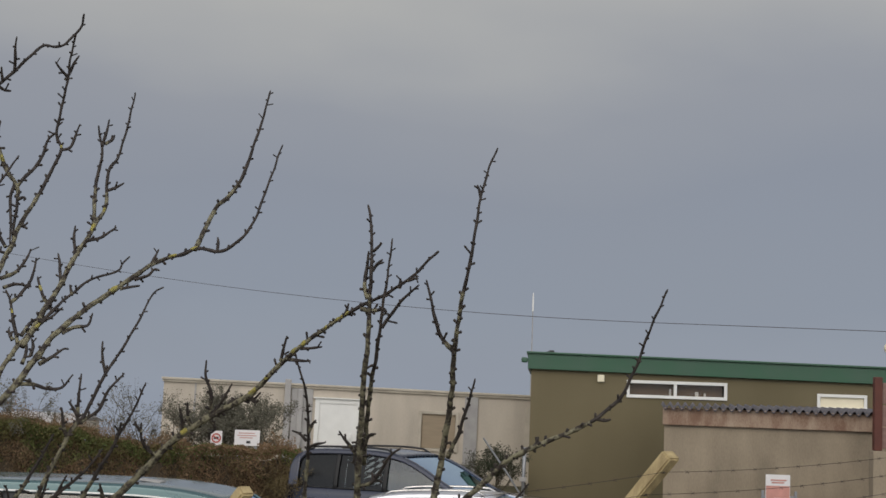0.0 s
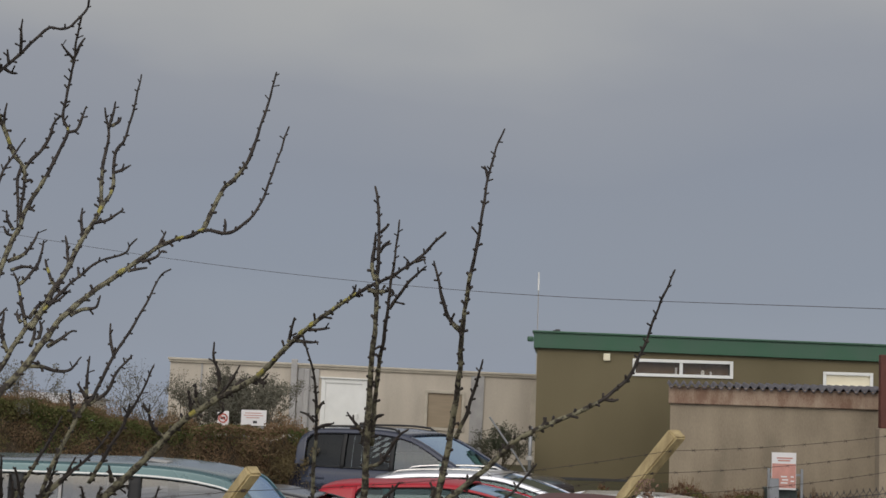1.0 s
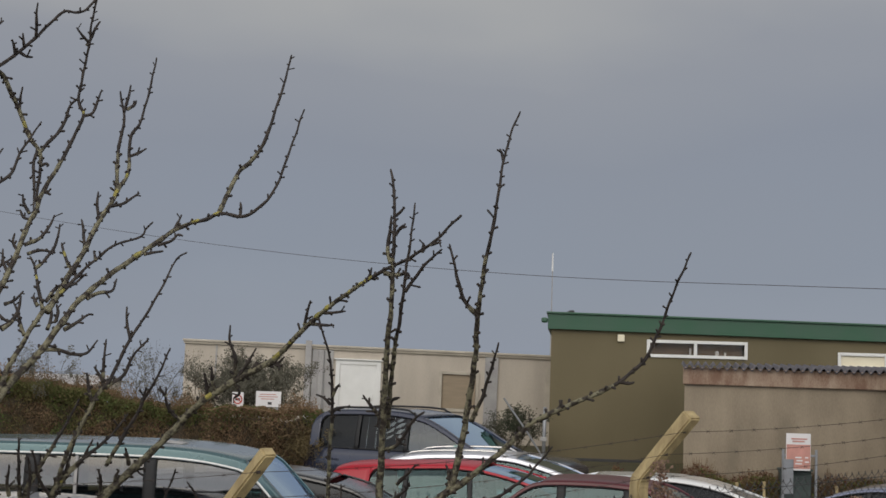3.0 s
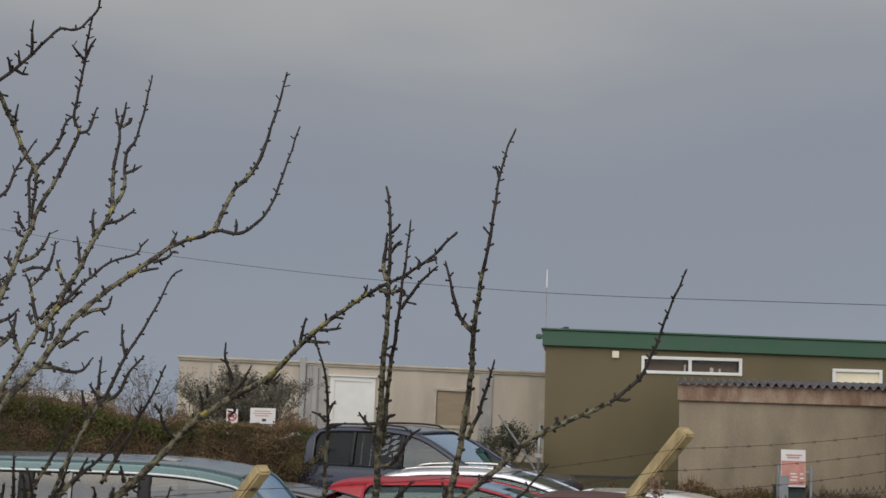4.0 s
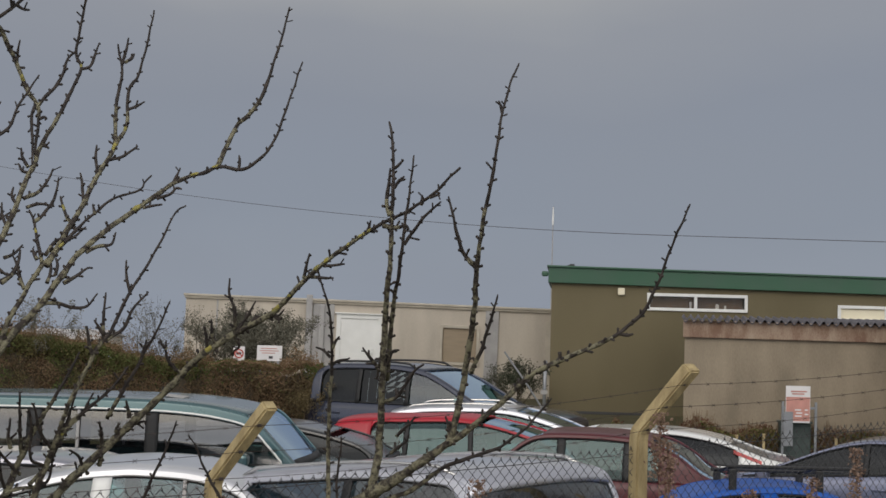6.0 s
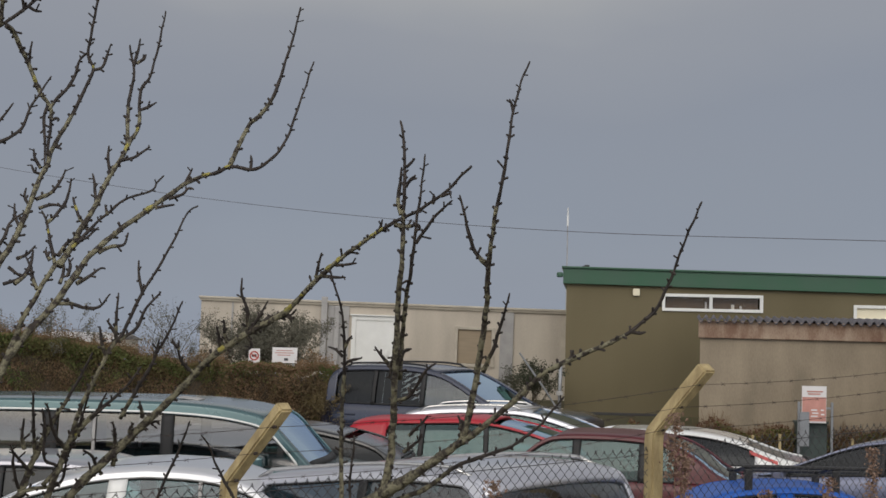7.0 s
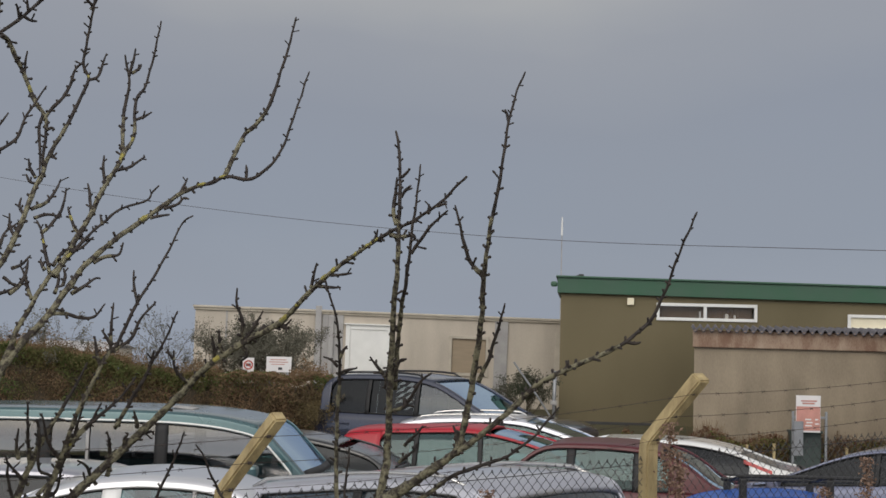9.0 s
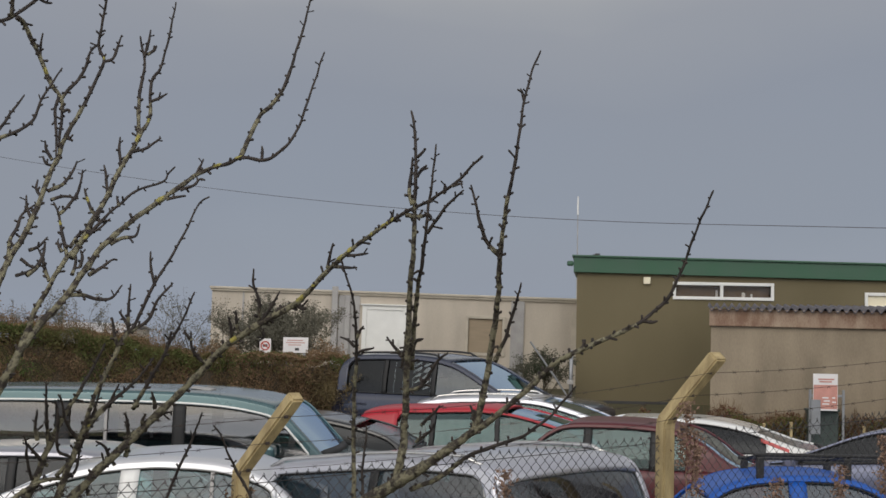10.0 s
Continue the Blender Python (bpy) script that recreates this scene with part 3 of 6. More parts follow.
# ---- warning sign on its frame by the hut ----
notice = thing("warning_sign", (5.947, 25.9, 0.40), 0.0, "faded red and white warning sign on a galvanised frame", "sign")
bm = bmesh.new()
for x in (-0.24, 0.30):
    block(bm, (x - 0.02, 0.0, -0.1), (x + 0.02, 0.04, 1.14), 0.006)
block(bm, (-0.22, 0.005, 1.02), (0.28, 0.035, 1.06), 0.006)
part("frame", bm, M["galv"], notice)
part("board", box((-0.20, -0.014, 0.80), (0.20, -0.002, 1.40), 0.003), M["signwhite"], notice)
part("lattice_panel", box((-0.235, -0.034, 0.42), (-0.08, -0.022, 0.98), 0.004), M["galv"], notice, "grey galvanised panel over a corner of the board")
part("red_panel", box((-0.193, -0.018, 0.83), (0.193, -0.0145, 1.22)), M["signpink"], notice, "sun-faded red panel")
for a, b, z in ((-0.05, 0.05, 1.0), (-0.03, 0.07, 0.95), (-0.05, 0.06, 0.90), (0.11, 0.16, 1.0), (0.11, 0.17, 0.93), (-0.12, 0.14, 1.30), (-0.1, 0.1, 1.26)):
    part("print_bar", box((a, -0.021, z), (b, -0.0185, z + 0.022)), M["signwhite"] if z < 1.1 else M["signpink"], notice)
cabinet = thing("meter_cabinet", (5.98, 26.15, 0.55), 0.0, "low grey-green steel utility cabinet", "cabinet")
part("body", box((-0.25, 0.0, -0.15), (0.25, 0.25, 0.62), 0.015), M["meter"], cabinet)
part("door", box((-0.23, -0.012, -0.1), (0.23, -0.001, 0.56), 0.006), M["meter"], cabinet)
part("lid", box((-0.27, -0.03, 0.62), (0.27, 0.27, 0.66), 0.01), M["meter"], cabinet)

# ---- signs in front of the hedge ----
s1 = thing("no_smoking_sign", (-3.435, 27.8, 0.62), 0.0, "small white prohibition sign with a red ring", "sign")
part("board", box((-0.10, -0.006, 1.27), (0.10, 0.006, 1.53), 0.004), M["signwhite"], s1)
part("post", box((-0.02, 0.008, -0.1), (0.02, 0.05, 1.5), 0.006), M["galv"], s1)
v_, f_ = [], []
for i in range(32):
    w = 2 * math.pi * i / 32
    for r in (0.083, 0.06):
        v_ += [(r * math.cos(w), -0.012, 1.405 + r * math.sin(w)), (r * math.cos(w), -0.0065, 1.405 + r * math.sin(w))]
for i in range(32):
    a, b = 4 * i, 4 * ((i + 1) % 32)
    f_ += [(a, b, b + 2, a + 2), (a, a + 1, b + 1, b), (a + 2, b + 2, b + 3, a + 3)]
raw("ring", v_, f_, M["signred"], s1, "red printed ring")
bm = bmesh.new()
block(bm, (-0.06, -0.011, -0.009), (0.06, -0.0065, 0.009))
bmesh.ops.transform(bm, matrix=pose(0, 0, 1.405, 0, 35, 0), verts=bm.verts)
part("slash", bm, M["signred"], s1)
part("symbol", box((-0.045, -0.0095, 1.385), (0.04, -0.0065, 1.43), 0.002), M["signdark"], s1)
s2 = thing("notice_board", (-2.90, 27.8, 0.62), 0.0, "white notice board with faint unreadable print", "sign")
part("board", box((-0.22, -0.006, 1.29), (0.22, 0.006, 1.56), 0.004), M["signwhite"], s2)
for x in (-0.15, 0.15):
    part("post", box((x - 0.02, 0.008, -0.1), (x + 0.02, 0.05, 1.52), 0.006), M["galv"], s2)
for z, a, b in ((1.50, -0.15, 0.13), (1.46, -0.17, 0.16), (1.42, -0.13, 0.10)):
    part("print_bar", box((a, -0.009, z), (b, -0.0065, z + 0.014)), M["signpink"], s2)
part("print_mark", box((-0.01, -0.009, 1.33), (0.06, -0.0065, 1.375)), M["signdark"], s2)

# ---- pier with a red-brown post beside the hut, and a dome lamp ----
gate = thing("gate_pier", (7.31, 25.0, 0.4), 0.0, "rendered pier carrying a red-brown timber post and boards", "gate post")
part("pier", box((-0.10, -0.12, -0.1), (1.7, 0.12, 1.86), 0.012), M["concrete"], gate, "rendered concrete pier")
part("post", box((-0.07, -0.075, 1.862), (0.055, 0.06, 3.02), 0.012), M["brown"], gate)
for z in (1.90, 2.25, 2.60):
    part("board", box((0.06, -0.03, z), (1.6, 0.03, z + 0.33), 0.01), M["board"], gate, "faded pinkish brown board")
dome = thing("dome_lamp", (7.66, 25.4, 0.4), 0.0, "small cream dome lamp on a thin dark stem", "lamp")
bm = bmesh.new()
bmesh.ops.create_uvsphere(bm, u_segments=20, v_segments=10, radius=0.14)
bmesh.ops.transform(bm, matrix=Matrix.Translation((0, 0, 3.50)) @ Matrix.Diagonal((1, 1, 0.8, 1)), verts=bm.verts)
part("shade", bm, M["cream_light"], dome, "cream plastic dome", smooth=True)
raw("collar", *tube_data([(0, 0, 3.30), (0, 0, 3.36), (0, 0, 3.40)], [0.07, 0.09, 0.07], 12), M["blackplastic"], dome, smooth=True)
raw("stem", *tube_data([(0, 0, -0.1), (0, 0, 1.5), (0, 0, 3.31)], [0.03, 0.03, 0.025], 10), M["blackplastic"], dome, smooth=True)

# ---- overhead cable and distant mast ----
line = thing("overhead_cable", (0, 60, 0), 0.0, "thin dark overhead cable sagging across the sky", "cable")
pts = []
for i in range(41):
    x = -24 + i * 1.2
    pts.append((x, 0, 6.30 - 0.053 * x + 0.0028 * x * x if x < 9 else 6.30 - 0.053 * 9 + 0.0028 * 81 + (x - 9) * -0.002))
raw("strand", *tube_data(pts, [0.006 + 0.008 * i / 40 for i in range(41)], 5), M["rust"], line)
for k, x in enumerate((-24.0, 24.0)):
    pole = part("pole", box((x - 0.1, -0.1, 0.9), (x + 0.1, 0.1, pts[0 if k == 0 else -1][2] + 0.3), 0.03), M["timber"], line)
mast = thing("radio_mast", (4.38, 60.5, 0.9), 0.0, "slim pale whip aerial mast far behind the roofs", "mast")
raw("pole", *tube_data([(0, 0, 0), (0, 0, 2), (0, 0, 5.45)], [0.03, 0.024, 0.018], 8), M["greypost"], mast)
raw("aerial", *tube_data([(0, 0, 5.45), (0, 0, 5.7), (0, 0, 6.15)], [0.032, 0.034, 0.022], 8), M["upvc"], mast, "pale aerial tip")


# ---- cars ----
def wheel_mesh():
    tyre, rim = bmesh.new(), bmesh.new()
    for bm, prof in ((tyre, ((0.21, 0.08), (0.27, 0.10), (0.31, 0.09), (0.32, 0.05), (0.32, -0.05), (0.31, -0.09), (0.27, -0.10), (0.21, -0.08))),
                     (rim, ((0.0, 0.05), (0.06, 0.06), (0.08, 0.045), (0.17, 0.04), (0.2, 0.075), (0.212, 0.078), (0.212, -0.07), (0.0, -0.07)))):
        rings = []
        for i in range(20):
            w = 2 * math.pi * i / 20
            rings.append([bm.verts.new((r * math.cos(w), -o, r * math.sin(w))) for r, o in prof])
        for i in range(20):
            a, b = rings[i], rings[(i + 1) % 20]
            for k in range(len(prof) - 1):
                bm.faces.new((a[k], a[k + 1], b[k + 1], b[k]))
        bmesh.ops.remove_doubles(bm, verts=bm.verts, dist=1e-4)
    return tyre, rim


def grid_mesh(fn, nu, nv, thick=0.0):
    """A sheet fn(u, v), optionally with a thickness along its normal."""
    verts = [Vector(fn(i / nu, j / nv)) for j in range(nv + 1) for i in range(nu + 1)]
    faces = [(j * (nu + 1) + i, j * (nu + 1) + i + 1, (j + 1) * (nu + 1) + i + 1, (j + 1) * (nu + 1) + i) for j in range(nv) for i in range(nu)]
    bm = bmesh.new()
    vs = [bm.verts.new(v) for v in verts]
    for f in faces:
        bm.faces.new([vs[i] for i in f])
    bm.normal_update()
    if thick:
        bmesh.ops.solidify(bm, geom=bm.faces[:], thickness=thick)
    return bm


def lerp(a, b, t):
    return a + (b - a) * t


def car(label, at, heading, colour, L, W, profile, screens, windows, belt=(0.9, 0.9), rail=0.05, camber=0.04, top=0.39, glassm=None, rear_side=None, rear_glass=None, front_screen=None,
        pillars=(), trim=None, trim_r=0.01, rails="", corner=0.10, shift=0.0, hood=0.0, seats=True, mirrors=True, rack=(), high_lights=(), strip=0.92, tail_lamps=True):
    """A parked car, its front towards +x. profile: the roof's edge from the foot of the rear screen over the roof to the foot of the windscreen;
    screens: where along it the rear screen ends and the windscreen begins; windows: the rear and front end of the side glass;
    belt: the height of the window sill at the rear and at the front; pillars: (place, half width, lean, material) between side windows;
    shift: the middle of the lower body along the car."""
    glassm = glassm or M["g_teal"]
    rear_side = rear_side or glassm
    rear_glass = rear_glass or glassm
    front_screen = front_screen or M["g_screen"]
    c = thing("car", at, heading, label, "car", "parked cars")
    line = [(p.x, p.z) for p in glide([(x, 0, z) for x, z in profile], 5)]
    x_rear, x_front = profile[0][0], profile[-1][0]
    peak = max(z for _, z in line)
    lx, lz = np.array([p[0] for p in line]), np.array([p[1] for p in line])
    order = np.argsort(lx)
    lx, lz = lx[order], lz[order]
    wb, wr = W * 0.475, W * top

    def edge_z(x):
        return float(np.interp(x, lx, lz))

    def sill(x):
        return lerp(belt[0], belt[1], min(1, max(0, (x - x_rear) / (x_front - x_rear))))

    def half_w(x, z):
        """Half the width of the greenhouse at a height, drawn in towards both ends."""
        f = min(1.05, max(-0.1, (z - sill(x)) / (peak - sill(x) + 1e-6)))
        t = abs(2 * (x - x_rear) / (x_front - x_rear) - 1)
        return lerp(wb * 0.985, wr, f) * (1 - 0.05 * t ** 3) + 0.02 * math.sin(math.pi * min(1, max(0, f)))

    def side(x, z, sgn, out=0.0):
        return Vector((x, sgn * (half_w(x, z) + out), z))

    # lower body, a loft of cross-sections
    def deck(x):
        if x > x_front:
            t = (x - x_front) / (shift + L / 2 - x_front + 1e-6)
            return belt[1] - (0.05 + hood) * min(1, t * 1.6) - 0.9 * max(0, t - 0.72) ** 1.5
        if x < x_rear:
            t = (x_rear - x) / (x_rear - shift + L / 2 + 1e-6)
            return belt[0] - 0.03 * t - 0.7 * max(0, t - 0.6) ** 1.5
        return sill(x)

    bm, rings, n = bmesh.new(), [], 30
    for i in range(n + 1):
        x = shift - L / 2 + L * i / n
        t = abs(x - shift) / (L / 2)
        w, z = (W / 2) * (1 - 0.24 * max(0, t - 0.72) ** 2 / 0.0784), deck(x)
        lift = 0.22 + 0.72 * max(0, t - 0.85)
        well = x_rear + 0.12 < x < x_front - 0.1
        sec = [(0.86 * w, lift), (0.97 * w, 0.34), (w, 0.50), (w, z - 0.24), (0.985 * w, z - 0.10), (0.965 * w, z - 0.02), (0.93 * w, z), (0.84 * w, z - 0.36) if well else (0.45 * w, z + 0.025)]
        sec = sec + [(0, z - 0.36 if well else z + 0.032)] + [(-y, q) for y, q in sec[::-1]]
        rings.append([bm.verts.new((x, y, q)) for y, q in sec])
    for a, b in zip(rings, rings[1:]):
        for k in range(len(a) - 1):
            bm.faces.new((a[k], b[k], b[k + 1], a[k + 1]))
        bm.faces.new((a[-1], b[-1], b[0], a[0]))
    bm.faces.new(rings[0])
    bm.faces.new(rings[-1][::-1])
    bmesh.ops.recalc_face_normals(bm, faces=bm.faces)
    part("body", bm, colour, c, smooth=True)
    low = min(belt)
    part("interior_deck", box((x_rear + 0.35, -wb + 0.22, low - 0.34), (x_front - 0.35, wb - 0.22, low - 0.31), 0.01), M["cabin"], c, "dark cloth interior")

    # roof and screens: one skin over the profile, cut where glass begins
    def skin(part_line, s0, s1, nv, lift=0.0, lip=0.03):
        def f(u, v):
            k = u * (len(part_line) - 1)
            i = min(int(k), len(part_line) - 2)
            x, z = (lerp(part_line[i][j], part_line[i + 1][j], k - i) for j in (0, 1))
            s = lerp(s0, s1, v)
            mid = (x - x_rear) / (x_front - x_rear)
            bow = 0.09 * (1 - s * s) * (2 * mid - 1) ** 3
            fade = min(1.0, max(0.15, (z - sill(x)) / (peak - sill(x))))
            return (x + bow, s * (half_w(x, z) - 0.004), z + camber * fade * (1 - s * s) - lip * abs(s) ** 9 + lift)
        return grid_mesh(f, len(part_line) - 1, nv, 0.0)

    back = [p for p in line if p[0] <= screens[0]]
    roofl = [p for p in line if screens[0] - 0.05 <= p[0] <= screens[1] + 0.05]
    fore = [p for p in line if p[0] >= screens[1]]
    bm = skin(roofl, -1, 1, 16)
    bmesh.ops.solidify(bm, geom=bm.faces[:], thickness=-0.025)
    part("roof", bm, colour, c, smooth=True)
    for name_, seg, g in (("rear_screen", back, rear_glass), ("windscreen", fore, front_screen)):
        pane = part(name_, skin(seg, -strip, strip, 12, -0.006), g, c, smooth=True)
        pane.visible_shadow = False
        for s0, s1 in ((-1, 0.015 - strip), (strip - 0.015, 1)):
            bm = skin(seg, s0, s1, 3)
            bmesh.ops.solidify(bm, geom=bm.faces[:], thickness=-0.02)
            part("screen_pillar", bm, colour, c, smooth=True)
        bm = skin(seg[:2] if name_ == "rear_screen" else seg[-2:], -0.95, 0.95, 12, 0.0)
        bmesh.ops.solidify(bm, geom=bm.faces[:], thickness=-0.02)
        part("screen_seal", bm, M["trimblack"], c, smooth=True)
    for k in (-0.35, 0.15):
        part("wiper", box((x_front - 0.02, k, belt[1] + 0.045), (x_front + 0.01, k + 0.5, belt[1] + 0.06), 0.004), M["trimblack"], c)

    # sides: the painted rail along the roof's edge, the glass below it, pillars between
    xa, xb = windows

    def glass_top(x):
        z = edge_z(x) - rail
        for d in (x - xa, xb - x):
            if d < corner:
                d = max(0.0, d)
                z -= (corner - math.sqrt(max(0, corner ** 2 - (corner - d) ** 2)))
        return max(z, sill(x) + 0.01)

    xs_all = [lerp(x_rear, x_front, i / 60) for i in range(61)]
    for sgn in (1, -1):
        cols = [x for x in xs_all if xa <= x <= xb]
        cols = [xa, *cols, xb]

        def rail_pt(u, v):
            k = u * (len(cols) - 1)
            i = min(int(k), len(cols) - 2)
            x = lerp(cols[i], cols[i + 1], k - i)
            return side(x, lerp(glass_top(x), edge_z(x) - 0.002, v), sgn, 0.004)
        bm = grid_mesh(rail_pt, 2 * (len(cols) - 1), 5, 0.0)
        bmesh.ops.solidify(bm, geom=bm.faces[:], thickness=0.02 * sgn)
        part("cant_rail", bm, colour, c, smooth=True)
        for a, b, nm, fill in ((x_rear, xa, "rear_quarter", colour), (xb, x_front, "front_quarter", colour)):
            if b - a > 0.03:
                bm = grid_mesh(lambda u, v: side(lerp(a, b, u), lerp(sill(lerp(a, b, u)) - 0.03, max(sill(lerp(a, b, u)), edge_z(lerp(a, b, u)) - 0.002), v), sgn, 0.004), 10, 8, 0.0)
                bmesh.ops.solidify(bm, geom=bm.faces[:], thickness=0.02 * sgn)
                part(nm, bm, fill, c, smooth=True)
        cuts = [xa, *[p[0] for p in pillars], xb]
        for i, (a, b) in enumerate(zip(cuts, cuts[1:])):
            pane = part("window_pane", grid_mesh(lambda u, v: side(lerp(a, b, u), lerp(sill(lerp(a, b, u)) - 0.02, glass_top(lerp(a, b, u)) + 0.006, v), sgn, -0.012), 12, 6),
                        glassm if i == len(cuts) - 2 else rear_side, c, smooth=True)
            pane.visible_shadow = False
        for x, w, lean, m in pillars:
            bm = grid_mesh(lambda u, v: side(lerp(x - w, x + w, u) + lean * v, lerp(sill(x) - 0.03, glass_top(x + lean) + 0.02, v), sgn, 0.001), 3, 6, 0.0)
            bmesh.ops.solidify(bm, geom=bm.faces[:], thickness=0.015 * sgn)
            part("pillar", bm, m, c, smooth=True)
        seal = [side(x, glass_top(x) - 0.004, sgn, 0.002) for x in cols]
        raw("window_rubber", *tube_data(seal, [0.009] * len(seal), 5), M["trimblack"], c, smooth=True)
        sills = [side(x, sill(x) + 0.004, sgn, 0.004) for x in cols]
        raw("sill_rubber", *tube_data(sills, [0.014] * len(sills), 5), M["trimblack"], c, smooth=True)
        if trim:
            hoop = [side(x, glass_top(x) + trim_r, sgn, 0.012) for x in cols]
            raw("window_trim", *tube_data(hoop, [trim_r] * len(hoop), 6), trim, c, "pale bright trim round the windows", smooth=True)
        if rails:
            a, b = screens[0] + 0.15, screens[1] - 0.1
            pts = [Vector((x, sgn * (half_w(x, edge_z(x)) - 0.07), edge_z(x) + (0.055 if 0 < i < 12 else 0.0))) for i, x in enumerate(lerp(a, b, k / 12) for k in range(13))]
            raw("roof_rail", *tube_data(pts, [0.017] * 13, 6), M["chrome"] if rails == "bright" else M["blackplastic"], c, smooth=True)
        if high_lights:
            a, b = high_lights
            bm = grid_mesh(lambda u, v: side(lerp(a, b, u), edge_z(lerp(a, b, u)) - lerp(0.085, 0.04, v), sgn, 0.03), 6, 2, 0.0)
            bmesh.ops.solidify(bm, geom=bm.faces[:], thickness=0.02 * sgn)
            part("high_tail_light", bm, M["lamp_red"], c, "red tail light strip on the rear pillar")
        front, rear = shift + L / 2, shift - L / 2
        y, yy = sgn * W * 0.33, sgn * W * 0.40
        part("headlight", box((front - 0.27, y - 0.17, deck(front - 0.2) - 0.2), (front - 0.06, y + 0.17, deck(front - 0.2) - 0.07), 0.03), M["lamp_clear"], c)
        if tail_lamps:
            part("tail_light", box((rear + 0.03, yy - 0.08, deck(rear + 0.2) - 0.36), (rear + 0.22, yy + 0.075, deck(rear + 0.2) - 0.06), 0.03), M["lamp_red"], c)
        if mirrors:
            ys = sorted((sgn * (W / 2 - 0.02), sgn * (W / 2 + 0.17)))
            part("door_mirror", box((x_front - 0.62, ys[0], belt[1]), (x_front - 0.47, ys[1], belt[1] + 0.135), 0.035), colour, c)
        for x in (lerp(xa, xb, 0.42), lerp(xa, xb, 0.12)):
            part("door_handle", box((x - 0.09, sgn * W / 2 - 0.012, sill(x) - 0.19), (x + 0.09, sgn * W / 2 + 0.022, sill(x) - 0.155), 0.01), colour, c)
        for x in (xb - 0.05, *(p[0] for p in pillars if p[1] > 0.03)):
            part("door_seam", box((x - 0.004, sgn * W / 2 - 0.004, 0.36), (x + 0.004, sgn * W / 2 + 0.002, sill(x) - 0.2)), M["trimblack"], c)
    part("bumper", box((front - 0.16, -W * 0.40, 0.28), (front + 0.04, W * 0.40, 0.50), 0.06), M["blackplastic"], c)
    part("bumper", box((rear - 0.04, -W * 0.40, 0.30), (rear + 0.16, W * 0.40, 0.52), 0.06), M["blackplastic"], c)
    if rack:
        ends = {}
        for sgn, z in ((-1, peak + 0.17), (1, peak + 0.07)):
            y = sgn * (wr - 0.02)
            bar = part("rack_rail", box((rack[0] - 0.06, y - 0.02, z), (rack[1] + 0.40, y + 0.02, z + 0.032), 0.01), M["blackplastic"], c, "black roof rack rail")
            ends[sgn] = (y, z, bar)
            for x in rack:
                part("rack_foot", box((x - 0.035, y - 0.03, edge_z(x) - 0.03), (x + 0.03, y + 0.025, z - 0.002), 0.012), M["blackplastic"], bar)
        for x in rack:
            a, b = (Vector((x, ends[k][0] * 0.95, ends[k][1] + 0.012)) for k in (-1, 1))
            raw("roof_bar", *tube_data([a, a.lerp(b, 0.5), b], [0.012] * 3, 8), M["blackplastic"], ends[-1][2], smooth=True)
    # seats with headrests, steering wheel
    if seats:
        for x in (xb - 1.05, xb - 1.85):
            for y in (-0.34, 0.34):
                h = min(peak, edge_z(x - 0.2)) + 0.02
                part("seat_back", box((x - 0.30, y - 0.22, low - 0.31), (x - 0.15, y + 0.22, h - 0.36), 0.05), M["cabin"], c)
                part("headrest", box((x - 0.28, y - 0.12, h - 0.335), (x - 0.19, y + 0.12, h - 0.17), 0.04), M["cabin"], c)
        ring = [(0.17 * math.cos(k * math.pi / 8), 0.17 * math.sin(k * math.pi / 8)) for k in range(17)]
        v_, f_ = tube_data([Vector((xb - 0.62 - b * 0.35, 0.34 + a, low + 0.02 + b)) for a, b in ring], [0.013] * 17, 5)
        raw("steering_wheel", v_, f_, M["blackplastic"], c, smooth=True)
    for x in (shift + L / 2 - 0.85, shift - L / 2 + 0.78):
        for sgn in (1, -1):
            t = new("wheel", WHEEL[0])
            t.parent = c
            t.matrix_local = pose(x, sgn * (W / 2 - 0.08), 0.32, 0, 0, 180 if sgn > 0 else 0)
            r = new("rim", WHEEL[1])
            r.parent = t
    return c


bt, br = wheel_mesh()
WHEEL = []
for nm, b, m in (("tyre", bt, M["rubber"]), ("rim", br, M["alloy"])):
    me = bpy.data.meshes.new(nm)
    b.normal_update()
    b.to_mesh(me)
    b.free()
    me.materials.append(m)
    WHEEL.append(me)

LOT = 0.02
RUB = M["trimblack"]


def on_lot(x, y):
    return (x, y, ground_z(y) + LOT)


van = car("teal high-roofed van with a bright gutter trim", on_lot(-2.75, 18.0), -5, M["p_green"], 5.4, 1.9,
          [(-3.1, 1.1), (-3.05, 1.6), (-2.92, 1.71), (-2.2, 1.745), (-1.3, 1.755), (-0.34, 1.755), (0.16, 1.735), (0.54, 1.69), (0.86, 1.605), (1.07, 1.41), (1.36, 1.1)], (-3.0, 0.78), (-2.9, 1.22),
          belt=(1.1, 1.1), rail=0.115, camber=0.0, top=0.435, glassm=M["g_van"], rear_glass=M["g_van"], pillars=((-1.51, 0.08, 0, RUB), (-1.02, 0.016, 0, M["greypost"]), (-0.21, 0.068, 0, RUB)),
          trim=M["upvc"], trim_r=0.017, corner=0.03, shift=-0.75, seats=False)
vent = part("roof_vent", box((-0.20, -0.36, 1.735), (-0.05, -0.18, 1.775), 0.014), M["greypost"], van, "low grey roof vent")
bm = box((-0.23, -0.40, 1.775), (0.02, -0.14, 1.793), 0.008)
